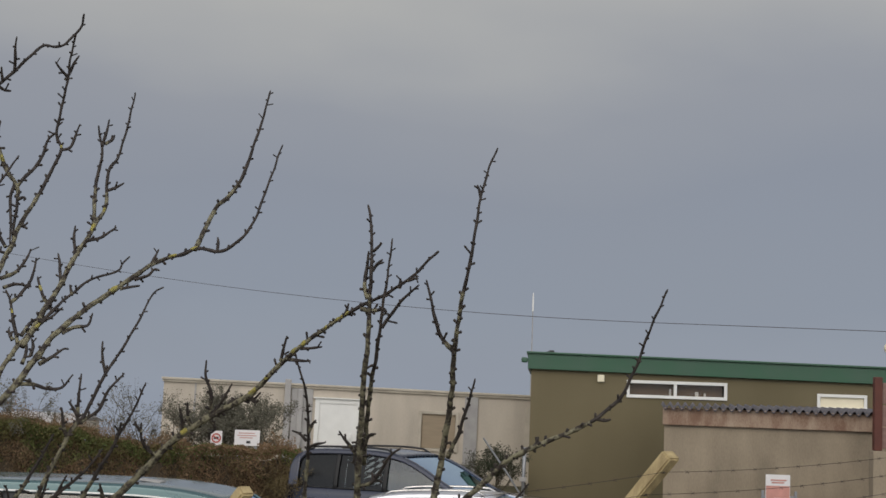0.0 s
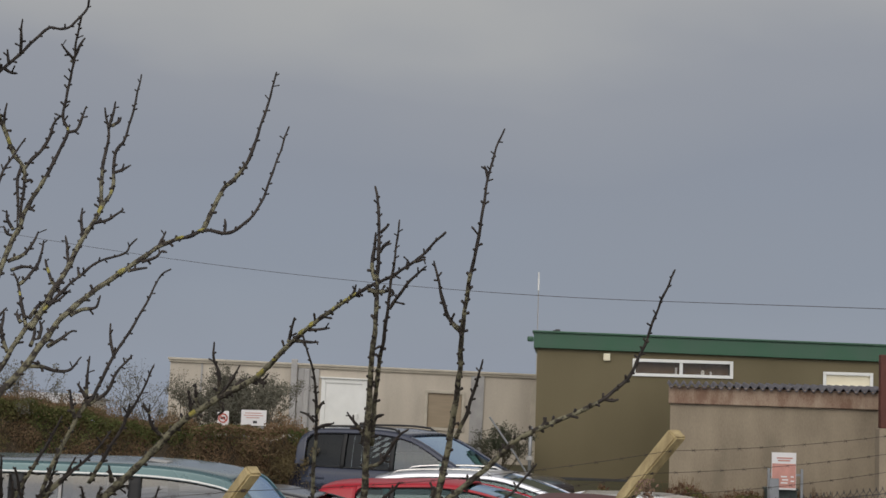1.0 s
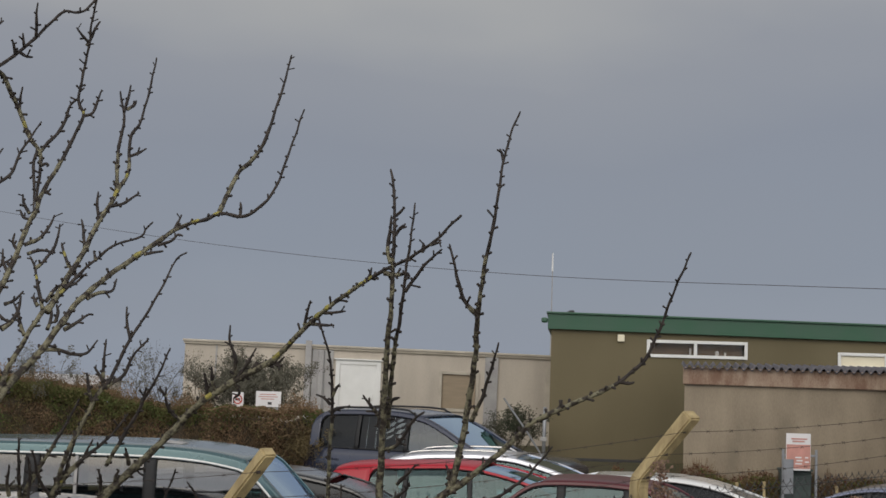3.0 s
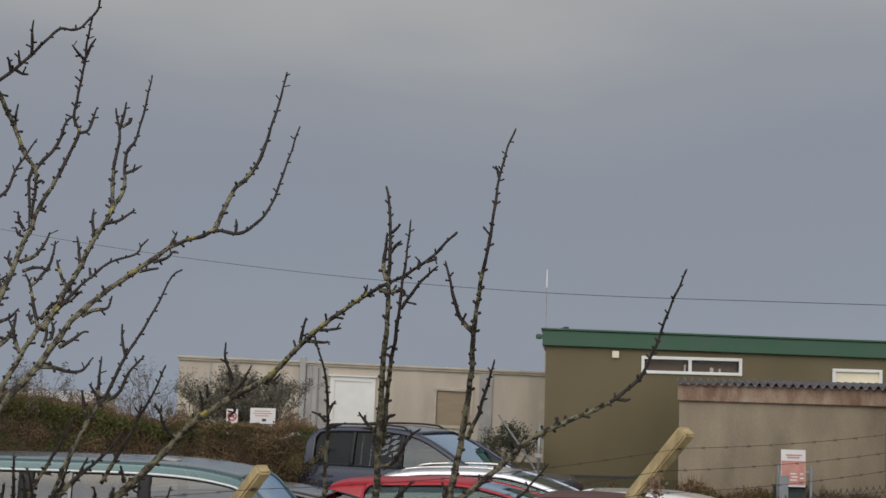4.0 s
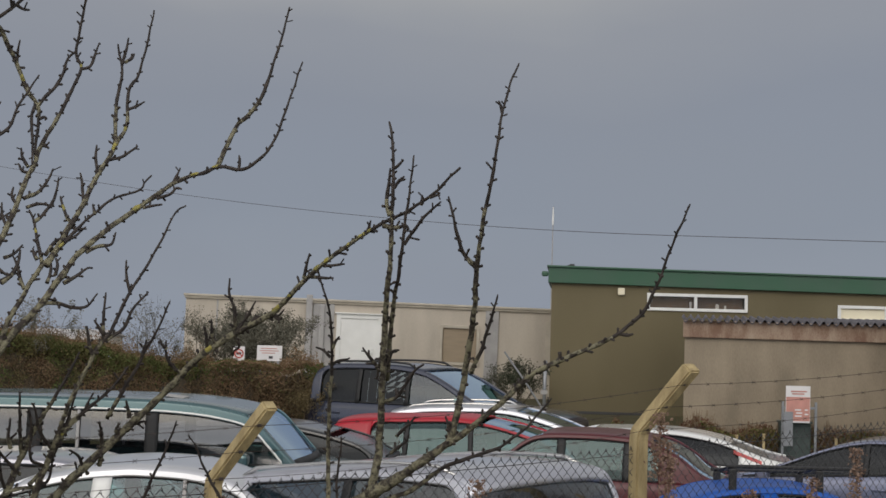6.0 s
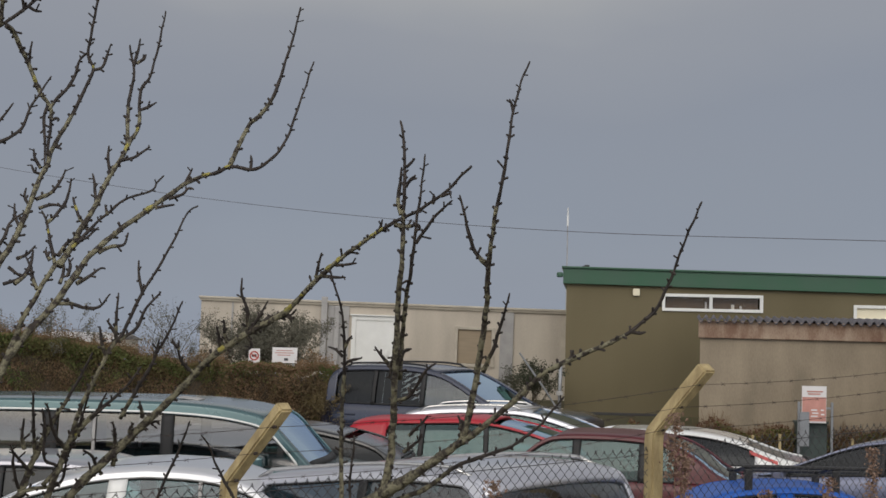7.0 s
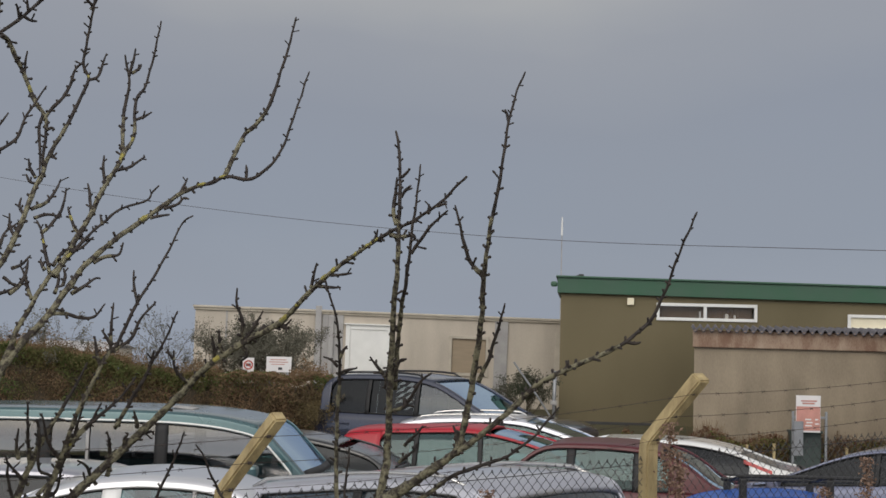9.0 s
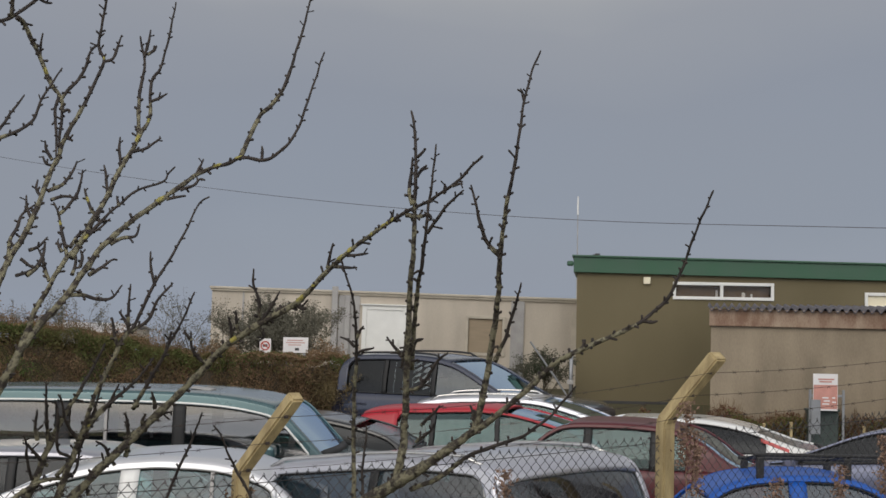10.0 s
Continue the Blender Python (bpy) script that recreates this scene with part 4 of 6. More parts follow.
bmesh.ops.transform(bm, matrix=Matrix.Translation((-0.1, 0, 1.784)) @ Matrix.Rotation(radians(5), 4, "Y") @ Matrix.Translation((0.1, 0, -1.784)), verts=bm.verts)
part("vent_lid", bm, M["greypost"], vent)
# silver car: the middle pillar's bright south light is put into white paint
car("pale silver three-door hatchback with teal-tinted windows", on_lot(-3.02, 12.55), 181, M["p_pale"], 3.7, 1.64,
    [(-1.95, 1.0), (-1.82, 1.22), (-1.6, 1.42), (-1.26, 1.535), (-0.84, 1.565), (-0.63, 1.557), (-0.415, 1.536), (-0.2, 1.494), (0.0, 1.44), (0.2, 1.376), (0.5, 1.25), (1.0, 1.0)], (-1.6, 0.05), (-1.65, 0.62),
    belt=(1.0, 1.0), rail=0.052, camber=0.0, top=0.405, pillars=((-1.17, 0.014, 0.0, M["greypost"]), (-0.51, 0.07, -0.05, M["p_white"])), trim=M["upvc"], trim_r=0.008, corner=0.08, shift=-0.2, seats=False)
car("silver people carrier with dark glass beside the fence", on_lot(-0.81, 12.94), 138, M["p_silver"], 4.5, 2.0,
    [(-2.32, 1.05), (-2.25, 1.36), (-2.16, 1.585), (-2.04, 1.65), (-1.85, 1.66), (-1.5, 1.655), (-1.2, 1.64), (-0.92, 1.615), (-0.62, 1.58), (-0.31, 1.54), (0.01, 1.50), (0.25, 1.45), (0.5, 1.37), (0.85, 1.22), (1.15, 1.04)], (-2.14, 0.3), (-2.15, 0.36),
    belt=(1.03, 1.03), rail=0.062, camber=0.045, top=0.41, glassm=M["g_silver"], rear_glass=M["g_silver"], pillars=((-1.05, 0.04, 0, RUB),), trim=M["upvc"], trim_r=0.012, rails="bright", corner=0.20, shift=-0.2, strip=0.965)
car("bright blue small hatchback with arched roof and black roof rack", on_lot(3.2, 14.1), 0, M["p_blue"], 3.6, 1.6,
    [(-1.45, 0.88), (-1.25, 0.993), (-1.12, 1.123), (-1, 1.213), (-0.86, 1.283), (-0.67, 1.328), (-0.4, 1.353), (-0.15, 1.358), (0.1, 1.343), (0.3, 1.293), (0.45, 1.213), (0.75, 1.023), (1.05, 0.9)], (-1.0, 0.3), (-1.12, 0.6),
    belt=(0.88, 0.88), rail=0.04, camber=-0.015, top=0.25, glassm=M["g_silver"], pillars=((-0.315, 0.075, 0.02, M["p_blue"]),), corner=0.16, shift=-0.25, rack=(-0.6, 0.15))
car("red hatchback parked behind the silver car", on_lot(0.74, 21.45), -15, M["p_red"], 4.3, 1.62,
    [(-2.15, 0.95), (-2.04, 1.165), (-1.85, 1.275), (-1.5, 1.315), (-1, 1.335), (-0.6, 1.355), (-0.3, 1.36), (0.07, 1.33), (0.45, 1.255), (0.82, 1.145), (1.1, 1.005), (1.35, 0.9)], (-1.9, 0.02), (-1.45, 1.08),
    belt=(0.88, 0.86), rail=0.03, camber=0.035, top=0.35, strip=0.965, glassm=M["g_mid"], pillars=((-0.05, 0.03, -0.04, RUB), (-0.95, 0.03, 0.0, RUB)), corner=0.10, shift=-0.15)
car("pale silver estate car with bright roof rails", on_lot(1.35, 23.7), -10, M["p_ice"], 4.5, 1.74,
    [(-2.1, 0.9), (-1.96, 1.16), (-1.8, 1.25), (-1.4, 1.315), (-0.9, 1.34), (-0.5, 1.345), (-0.1, 1.32), (0.25, 1.245), (0.65, 1.12), (1.1, 0.93)], (-1.85, -0.05), (-1.9, 0.85),
    belt=(0.88, 0.88), rail=0.06, camber=0.01, glassm=M["g_mid"], rails="bright", pillars=((-0.35, 0.04, -0.03, RUB), (-1.2, 0.04, 0, RUB)), shift=-0.1)
car("dark navy people carrier beside the hedge", on_lot(0.28, 25.4), -26, M["p_navy"], 4.4, 1.8,
    [(-2.12, 1.06), (-2.1, 1.38), (-2.0, 1.55), (-1.75, 1.625), (-1.1, 1.65), (-0.6, 1.645), (-0.15, 1.58), (0.2, 1.44), (0.6, 1.22), (0.95, 1.04)], (-2.03, -0.2), (-1.95, 0.72),
    belt=(1.05, 1.06), rail=0.06, camber=0.012, tail_lamps=False, mirrors=False, rails="black", rear_side=M["g_dark"], rear_glass=M["g_dark"], pillars=((-0.38, 0.035, 0.0, RUB), (-1.25, 0.035, 0, RUB)), shift=-0.1)
car("dark red hatchback beside the silver car", on_lot(1.877, 19.407), 165, M["p_maroon"], 3.9, 1.7,
    [(-1.68, 0.9), (-1.45, 1), (-1.22, 1.17), (-1, 1.29), (-0.74, 1.35), (-0.4, 1.38), (0, 1.385), (0.42, 1.365), (0.62, 1.29), (0.82, 1.13), (1.02, 0.93)], (-0.85, 0.42), (-0.98, 0.82),
    belt=(0.9, 0.88), rail=0.04, camber=0.008, top=0.385, glassm=M["g_mid"], rear_glass=M["g_screen"], pillars=((-0.62, 0.06, 0.0, RUB), (0.18, 0.05, 0, RUB)), shift=0.05)
car("white coupe with red tail lights", on_lot(3.1, 21.9), 168, M["p_white"], 4.3, 1.7,
    [(-1.78, 0.9), (-1.5, 0.955), (-1.28, 1.025), (-1, 1.12), (-0.7, 1.195), (-0.33, 1.245), (0, 1.255), (0.6, 1.245), (0.95, 1.215), (1.3, 1.09), (1.75, 0.88)], (-1.0, 0.8), (-1.12, 1.45),
    belt=(0.86, 0.86), rail=0.035, camber=0.0, top=0.34, glassm=M["g_dark"], rear_glass=M["g_dark"], pillars=((0.2, 0.03, 0, RUB),), corner=0.05, shift=0.1, high_lights=(-1.05, -1.42))
car("lilac-blue hatchback with dark windows", on_lot(5.25, 19.6), 151, M["p_lilac"], 4.2, 1.74,
    [(-1.9, 1.15), (-1.72, 1.225), (-1.2, 1.365), (-0.5, 1.395), (-0.16, 1.365), (0.09, 1.305), (0.3, 1.235), (0.5, 1.155), (0.78, 1.045), (1, 0.955), (1.45, 0.89)], (-1.5, 0.1), (-1.7, 1.2),
    belt=(1.12, 0.87), rail=0.025, camber=0.0, glassm=M["g_dark"], rear_glass=M["g_dark"], front_screen=M["g_dark"], pillars=((-0.3, 0.03, 0, RUB),), shift=-0.05)
car("low black coupe behind the van", on_lot(-2.15, 20.15), -6, M["p_black"], 4.1, 1.6,
    [(-1.9, 0.95), (-1.6, 1.145), (-1.2, 1.285), (-0.5, 1.345), (0.2, 1.345), (0.56, 1.315), (1.02, 1.23), (1.3, 1.15), (1.46, 1.06), (1.64, 0.96)], (-1.3, 0.95), (-1.6, 1.5),
    belt=(0.95, 0.95), rail=0.035, camber=0.0, glassm=M["g_dark"], front_screen=M["g_dark"], pillars=((0.0, 0.03, 0, RUB),), shift=0.1, mirrors=False)
car("silver saloon parked between the van and the hatchback", on_lot(-4.2, 15.0), 178, M["p_grey"], 4.3, 1.7,
    [(-1.75, 0.95), (-1.45, 1.17), (-1.2, 1.28), (-0.95, 1.35), (-0.57, 1.375), (0, 1.37), (0.5, 1.33), (0.9, 1.19), (1.5, 0.93)], (-1.15, 0.55), (-1.3, 1.25),
    belt=(0.92, 0.9), rail=0.04, camber=0.0, glassm=M["g_dark"], pillars=((-0.2, 0.04, 0, RUB),), shift=-0.1)


# ---- chain-link fence with cranked posts and barbed wire ----
DIRX, DIRY = 0.841, 0.541
OUT = Vector((DIRY, -DIRX, 0))
POSTS = [Vector((-4.15, 7.8, 0)), Vector((-1.32, 9.62, 0)), Vector((1.48, 11.42, 0)), Vector((4.3, 13.23, 0))]
BEND = [1.72, 1.74, 1.98, 2.22]
THICK = [0.045, 0.044, 0.053, 0.053]
MESH = [1.68, 1.735, 1.895, 2.08]
fence = thing("chain_link_fence", (0, 0, 0), 0.0, "chain-link fence on cranked timber posts with barbed wire strands", "fence")


def cranked_post(p, bend, w):
    """A square timber post whose top leans outward."""
    bm = bmesh.new()
    d = Vector((DIRX, DIRY, 0))
    secs = []
    arm = OUT * 0.33 + Vector((0, 0, 0.50)) + d * 0.20
    for q, up in ((p + Vector((0, 0, -0.3)), Vector((0, 0, 1))), (p + Vector((0, 0, bend - 0.03)), Vector((0, 0, 1))), (p + Vector((0, 0, bend + 0.03)) + OUT * 0.012, (Vector((0, 0, 1)) + arm.normalized()).normalized()),
                  (p + Vector((0, 0, bend)) + arm, arm.normalized())):
        b = up.cross(d).normalized()
        secs.append([bm.verts.new(q + d * sx * w + b * sy * w) for sx, sy in ((-1, -1), (1, -1), (1, 1), (-1, 1))])
    for a, b in zip(secs, secs[1:]):
        for k in range(4):
            bm.faces.new((a[k], a[(k + 1) % 4], b[(k + 1) % 4], b[k]))
    bm.faces.new(secs[0])
    bm.faces.new(secs[-1][::-1])
    bmesh.ops.recalc_face_normals(bm, faces=bm.faces)
    bmesh.ops.bevel(bm, geom=bm.edges[:], offset=0.012, segments=2, affect="EDGES")
    made = part("post", bm, M["timber"], fence)
    for f in (0.08, 0.42, 0.75):
        q = p + Vector((0, 0, bend)) + arm * f + OUT * 0.05
        part("staple", box(q - Vector((0.012, 0.012, 0.009)), q + Vector((0.012, 0.012, 0.009)), 0.003), M["rust"], made)
    return arm


arms = [cranked_post(p, b, w) for p, b, w in zip(POSTS, BEND, THICK)]
for frac in (0.08, 0.42, 0.75):
    ends = [p + Vector((0, 0, b)) + a * frac + OUT * 0.06 for p, b, a in zip(POSTS, BEND, arms)]
    line_pts, bits = [], []
    for a, b in zip(ends, ends[1:]):
        for s in range(30):
            t = s / 30
            line_pts.append(a.lerp(b, t) - Vector((0, 0, 0.05 * 4 * t * (1 - t))))
    line_pts.append(ends[-1])
    bits.append(tube_data(line_pts, [0.0018] * len(line_pts), 4))
    for q in line_pts[::2]:
        for s in (-1, 1):
            v = Vector((s * 0.013, 0.004, 0.011))
            bits.append(tube_data([q - v, q + v], [0.0022, 0.0012], 3))
    raw("barbed_wire", *merge(bits), M["rust"], fence, "rusty barbed wire strand")
P, PV = 0.075, 0.086
bits, knots = [], []
for (a, za), (b, zb) in zip(zip(POSTS, MESH), zip(POSTS[1:], MESH[1:])):
    run = (b - a).length
    n = int(run / (P / 2))
    for i in range(n):
        pts = []
        t0 = i / n
        top = za + (zb - za) * t0 - 0.004 + 0.006 * noise.noise((i * 0.4, za, 2.0))
        rows_ = int((top - 0.05) / (PV / 2))
        for k in range(rows_ + 1):
            z = top - k * PV / 2
            left = (k + i) % 2 == 0
            t = (i + (0.0 if left else 1.04)) / n
            off = OUT * (0.004 if (k + i) % 2 else -0.004)
            pts.append(a.lerp(b, t) + off + Vector((0, 0, z)))
        if i % 2 == 0:
            pts = [pts[0] + Vector((DIRX, DIRY, 0)) * 0.016 + Vector((0, 0, -0.012)), pts[0] + Vector((DIRX, DIRY, 0)) * 0.008 + Vector((0, 0, 0.012))] + pts
        bits.append(tube_data(pts, [0.0028] * len(pts), 4, False))
    for zoff in (0.05, 0.85, 1.6):
        pts = [a.lerp(b, s / 20) + Vector((0, 0, za + (zb - za) * s / 20 - zoff)) for s in range(21)]
        bits.append(tube_data(pts, [0.003] * 21, 4, False))
raw("wire_mesh", *merge(bits), M["wire"], fence, "grey galvanised diamond wire mesh")


# ---- hedge, shrubs and weeds ----
def leaf_cloud(name, parent, count, place, size, material, label="", seed=1):
    """Many small folded leaves, each at a place and of a size."""
    rnd = random.Random(seed)
    verts, faces = [], []
    for _ in range(count):
        c, s = Vector(place(rnd)), size * rnd.uniform(0.6, 1.4)
        a = Vector((rnd.gauss(0, 1), rnd.gauss(0, 1), rnd.gauss(0, 1))).normalized()
        b = a.orthogonal().normalized()
        b.rotate(Matrix.Rotation(rnd.uniform(0, 6.28), 3, a))
        n = a.cross(b)
        o = len(verts)
        verts += [c - b * s * 0.5, c + a * s * 0.3 + n * s * 0.12, c + b * s * 0.6, c - a * s * 0.3 + n * s * 0.12]
        faces += [(o, o + 1, o + 2), (o, o + 2, o + 3)]
    return tagged(raw(name, verts, faces, material, parent, label), kind="stuff")


def hedge_top(x):
    rise_ = min(1.0, max(0.0, (-4.3 - x) / 3.0))
    return 1.91 + 0.40 * rise_ * rise_ * (3 - 2 * rise_) + 0.10 * noise.noise((x * 1.7, 3.0, 0)) + 0.09 * noise.noise((x * 5.0, 1.0, 0)) - 0.3 * max(0, x + 2.25)


hedge = thing("hedge", (0, 0, 0), 0.0, "scruffy brown and green hedge along the bank", "hedge", kind="stuff")
hv, hf = [], []
hx = [-16 + 0.25 * i for i in range(int((16 - 1.7) / 0.25) + 1)]
prof = ((0.0, 0.0), (-0.22, 0.45), (-0.18, 0.85), (0.05, 0.93), (0.5, 0.95), (0.85, 0.8), (0.95, 0.3), (0.9, 0.0))
for x in hx:
    zt = hedge_top(x) - 0.12
    for dy, f in prof:
        hv.append((x, 26.75 + dy + 0.12 * noise.noise((x * 2, dy * 5, f * 4)), 0.5 + (zt - 0.5) * f + 0.08 * noise.noise((x * 3, f * 6, 1))))
m_ = len(prof)
for i in range(len(hx) - 1):
    for k in range(m_ - 1):
        hf.append((i * m_ + k, i * m_ + k + 1, (i + 1) * m_ + k + 1, (i + 1) * m_ + k))
hf += [tuple(range(m_))[::-1], tuple((len(hx) - 1) * m_ + k for k in range(m_))]
raw("core", hv, hf, M["hedge_core"], hedge)


def hedge_spot(r):
    x = r.uniform(-13, -1.62)
    zt = hedge_top(x)
    if r.random() < 0.4:
        zt += 0.06 * noise.noise((x * 9, 7.0, 0))
        return (x, 26.6 + r.uniform(-0.2, 1.0), zt - abs(r.gauss(0, 0.06)))
    zz = 0.55 + (zt - 0.6) * r.random()
    return (x, 26.50 + r.gauss(0, 0.06) + 0.30 * noise.noise((x * 1.8, zz * 2.2, 4)) + 0.12 * noise.noise((x * 5.0, zz * 5.0, 9)), zz)


def hedge_green(r):
    x = r.gauss(-6.2, 1.6)
    zt = hedge_top(x) + 0.03
    return (x, 26.55 + r.gauss(0.1, 0.2), zt - abs(r.gauss(0, 0.16)))


def patch(want):
    """A spot on the hedge where the broad pattern of green and dry growth suits."""
    def spot(r):
        for _ in range(8):
            p = hedge_spot(r)
            g = 0.9 * noise.noise((p[0] * 1.3, 0.0, p[2] * 2.4)) + 0.9 * (p[2] - 1.75) + 0.30 * math.exp(-((p[0] + 6.2) / 1.8) ** 2)
            if (g > 0.12) == want or r.random() < 0.12:
                break
        return p
    return spot


def by_sign(x):
    """The hedge is trimmed clear of the two notices."""
    return 0.0 if -3.75 < x < -2.6 else 1.0


leaf_cloud("dry_leaf", hedge, 80000, patch(False), 0.032, M["hedge_dry"], "dry brown leaves", 3)
leaf_cloud("green_leaf", hedge, 50000, patch(True), 0.032, M["hedge"], "dull green leaves", 4)
leaf_cloud("green_leaf", hedge, 26000, hedge_green, 0.032, M["hedge"], "dull green leaves", 5)
leaf_cloud("sprig", hedge, 14000, lambda r: (lambda x: (x, 26.55 + r.gauss(0.1, 0.2), hedge_top(x) + abs(r.gauss(0, 0.10)) * max(0.0, 1 + 2.2 * noise.noise((x * 4.0, 8.0, 0))) * by_sign(x)))(r.uniform(-12, -1.7)), 0.03, M["hedge_dry"], "", 9)
rnd = random.Random(12)
bits = []
for _ in range(2200):
    x = rnd.uniform(-12, -1.65)
    z = hedge_top(x)
    z0 = rnd.uniform(0.8, z - 0.3 * (1 - by_sign(x)))
    a = Vector((x, 26.5, z0))
    b = a + Vector((rnd.gauss(0, 0.12), rnd.gauss(-0.06, 0.05), rnd.uniform(0.08, 0.30)))
    bits.append(tube_data([a, a.lerp(b, 0.5) + Vector((rnd.gauss(0, 0.02), 0, 0)), b], [0.006, 0.004, 0.002], 3, False))
raw("twig", *merge(bits), M["hedge_dry"], hedge)


def shrub(label, at, spread, height, leaves, twigs, seed, material, deep=2, leaf=0.046, loose=0.06):
    """A winter shrub: bare forking stems with a thin haze of leaves."""
    s = thing("shrub", at, 0.0, label, "shrub", "shrubs")
    r = random.Random(seed)
    bits, tips = [], []

    def grow(p, d, length, rad, level):
        q = [p]
        for k in range(4):
            d2 = (d + Vector((r.gauss(0, 0.14), r.gauss(0, 0.14), r.gauss(0.03, 0.08)))).normalized()
            q.append(q[-1] + d2 * length / 4)
            d = d2
        bits.append(tube_data(q, [rad * (1 - 0.15 * k) for k in range(5)], 4, False))
        tips.extend(q[2:])
        if level:
            for _ in range(3):
                grow(q[r.choice((2, 3, 4))], (d + Vector((r.gauss(0, 0.5), r.gauss(0, 0.5), r.gauss(0.05, 0.3)))).normalized(), length * 0.62, rad * 0.55, level - 1)
    for _ in range(twigs):
        grow(Vector((r.gauss(0, 0.12), r.gauss(0, 0.1), 0)), Vector((r.gauss(0, spread), r.gauss(0, 0.3), 1)).normalized(), height * 0.5, 0.012, deep)
    raw("stem", *merge(bits), M["hedge_core"], s)
    leaf_cloud("foliage", s, leaves, lambda q: tips[q.randrange(len(tips))] + Vector((q.gauss(0, loose), q.gauss(0, loose * 0.8), q.gauss(0, loose))), leaf, material, "", seed)
    return s


shrub("grey leafy winter shrub in front of the cabin", (-3.35, 30.0, 0.95), 0.42, 2.0, 34000, 24, 21, M["shrub"], 3, 0.032, 0.035)
shrub("dark evergreen shrub by the cabin's end", (1.52, 30.2, 0.95), 0.17, 1.0, 6500, 10, 22, M["shrub_dark"], 3, 0.030, 0.035)
shrub("thin bare shrub standing out of the hedge", (-4.9, 27.2, 0.95), 0.16, 2.1, 2600, 6, 23, M["shrub"], 3, 0.026, 0.03)
shrub("thin bare shrub in the hedge", (-6.8, 27.2, 0.95), 0.36, 2.0, 9000, 9, 24, M["shrub"], 3, 0.026, 0.03)
shrub("olive-brown twiggy bush at the hedge's end", (-1.68, 26.15, 0.5), 0.26, 1.30, 20000, 24, 25, M["twiggy"], 3, 0.026, 0.035)

weeds = thing("dry_weeds", (0, 0, 0), 0.0, "dry brown grass and weeds along the hut", "grass", kind="stuff")
rnd = random.Random(5)
bits = []


def tuft(x):
    """How tall the growth along the hut's foot stands here, over its bare start."""
    return max(0.0, 0.30 + 0.30 * noise.noise((x * 1.9, 0, 2)) + 0.18 * noise.noise((x * 6.0, 3.0, 2)))


for _ in range(1600):
    x = rnd.uniform(3.2, 9.5)
    a = Vector((x, 26.2 + rnd.uniform(0, 0.7), 0.6))
    b = a + Vector((rnd.gauss(0, 0.10), rnd.gauss(0, 0.05), 0.28 + rnd.uniform(0.2, 1.0) * tuft(x)))
    bits.append(tube_data([a, a.lerp(b, 0.6), b], [0.006, 0.005, 0.002], 3, False))
raw("blade", *merge(bits), M["straw"], weeds)


def weed_spot(lo, hi, shift_):
    def spot(r):
        for _ in range(10):
            x = r.uniform(3.0, 9.5)
            if noise.noise((x * 1.3, shift_, 5.0)) + 0.25 * r.gauss(0, 1) > 0.0:
                break
        return (x, 26.15 + r.uniform(0, 0.6), 0.72 + r.random() * (lo + hi * tuft(x)))
    return spot


leaf_cloud("seed_head", weeds, 3000, weed_spot(0.16, 0.8, 1.0), 0.04, M["dock"], "reddish brown seed heads", 6)
leaf_cloud("low_leaf", weeds, 8500, weed_spot(0.14, 0.62, 8.0), 0.045, M["weed"], "dull green leaves", 7)
leaf_cloud("dry_leaf", weeds, 5500, weed_spot(0.16, 0.7, 15.0), 0.04, M["straw"], "dry straw leaves", 8)
for x, y, h in ((2.75, 26.0, 0.46), (4.98, 26.02, 0.52), (5.42, 26.0, 0.55), (6.62, 26.05, 0.5)):
    stake = thing("wooden_stake", (x, y, 0.42), 0.0, "short pale wooden stake among the weeds", "stake", "stakes along the hut")
    part("shaft", box((-0.022, -0.022, -0.1), (0.022, 0.022, h), 0.006), M["timber"], stake)
    part("cap", box((-0.026, -0.026, h + 0.001), (0.026, 0.026, h + 0.03), 0.008), M["timber"], stake)

# dried stems in front of the fence
for i, (x, y, h) in enumerate(((0.30, 10.35, 1.74), (1.58, 11.1, 2.16), (1.66, 11.15, 1.95), (3.27, 12.25, 1.86), (2.85, 11.9, 1.66), (2.3, 11.5, 1.6))):
    s = thing("dried_stalk", (x, y, 0.0), 0.0, "reddish brown dried dock stalk", "weed", "dried stalks")
    rnd = random.Random(40 + i)
    top = h
    raw("stem", *tube_data([(0, 0, -0.05), (0.02, 0, top * 0.5), (0.0, 0.01, top)], [0.006, 0.005, 0.002], 5), M["stalk"], s)
    leaf_cloud("seed_head", s, 420, lambda r: (r.gauss(0, 0.03), r.gauss(0, 0.03), top - r.random() * 0.45), 0.026, M["stalk"], "", 50 + i)

# dead climber wound round the lower part of a fence post
climber = thing("dead_climber", (-1.32, 9.62, 0.0), 0.0, "brown dead climbing stems wound round a fence post", "climber")
rnd = random.Random(77)
bits = []
for k in range(9):
    ph, rr = rnd.uniform(0, 6.28), rnd.uniform(0.065, 0.085)
    pts = [Vector((rr * math.cos(ph + z * rnd.uniform(2.2, 2.6)), rr * math.sin(ph + z * 2.4), z)) for z in [i * 0.07 for i in range(int(rnd.uniform(20, 24.5)))]]
    pts.append(pts[-1] + Vector((rnd.gauss(0, 0.06), -0.03, rnd.uniform(0.02, 0.10))))
    bits.append(tube_data(pts, [0.006] * (len(pts) - 1) + [0.002], 4, False))
raw("stem", *merge(bits), M["straw"], climber)
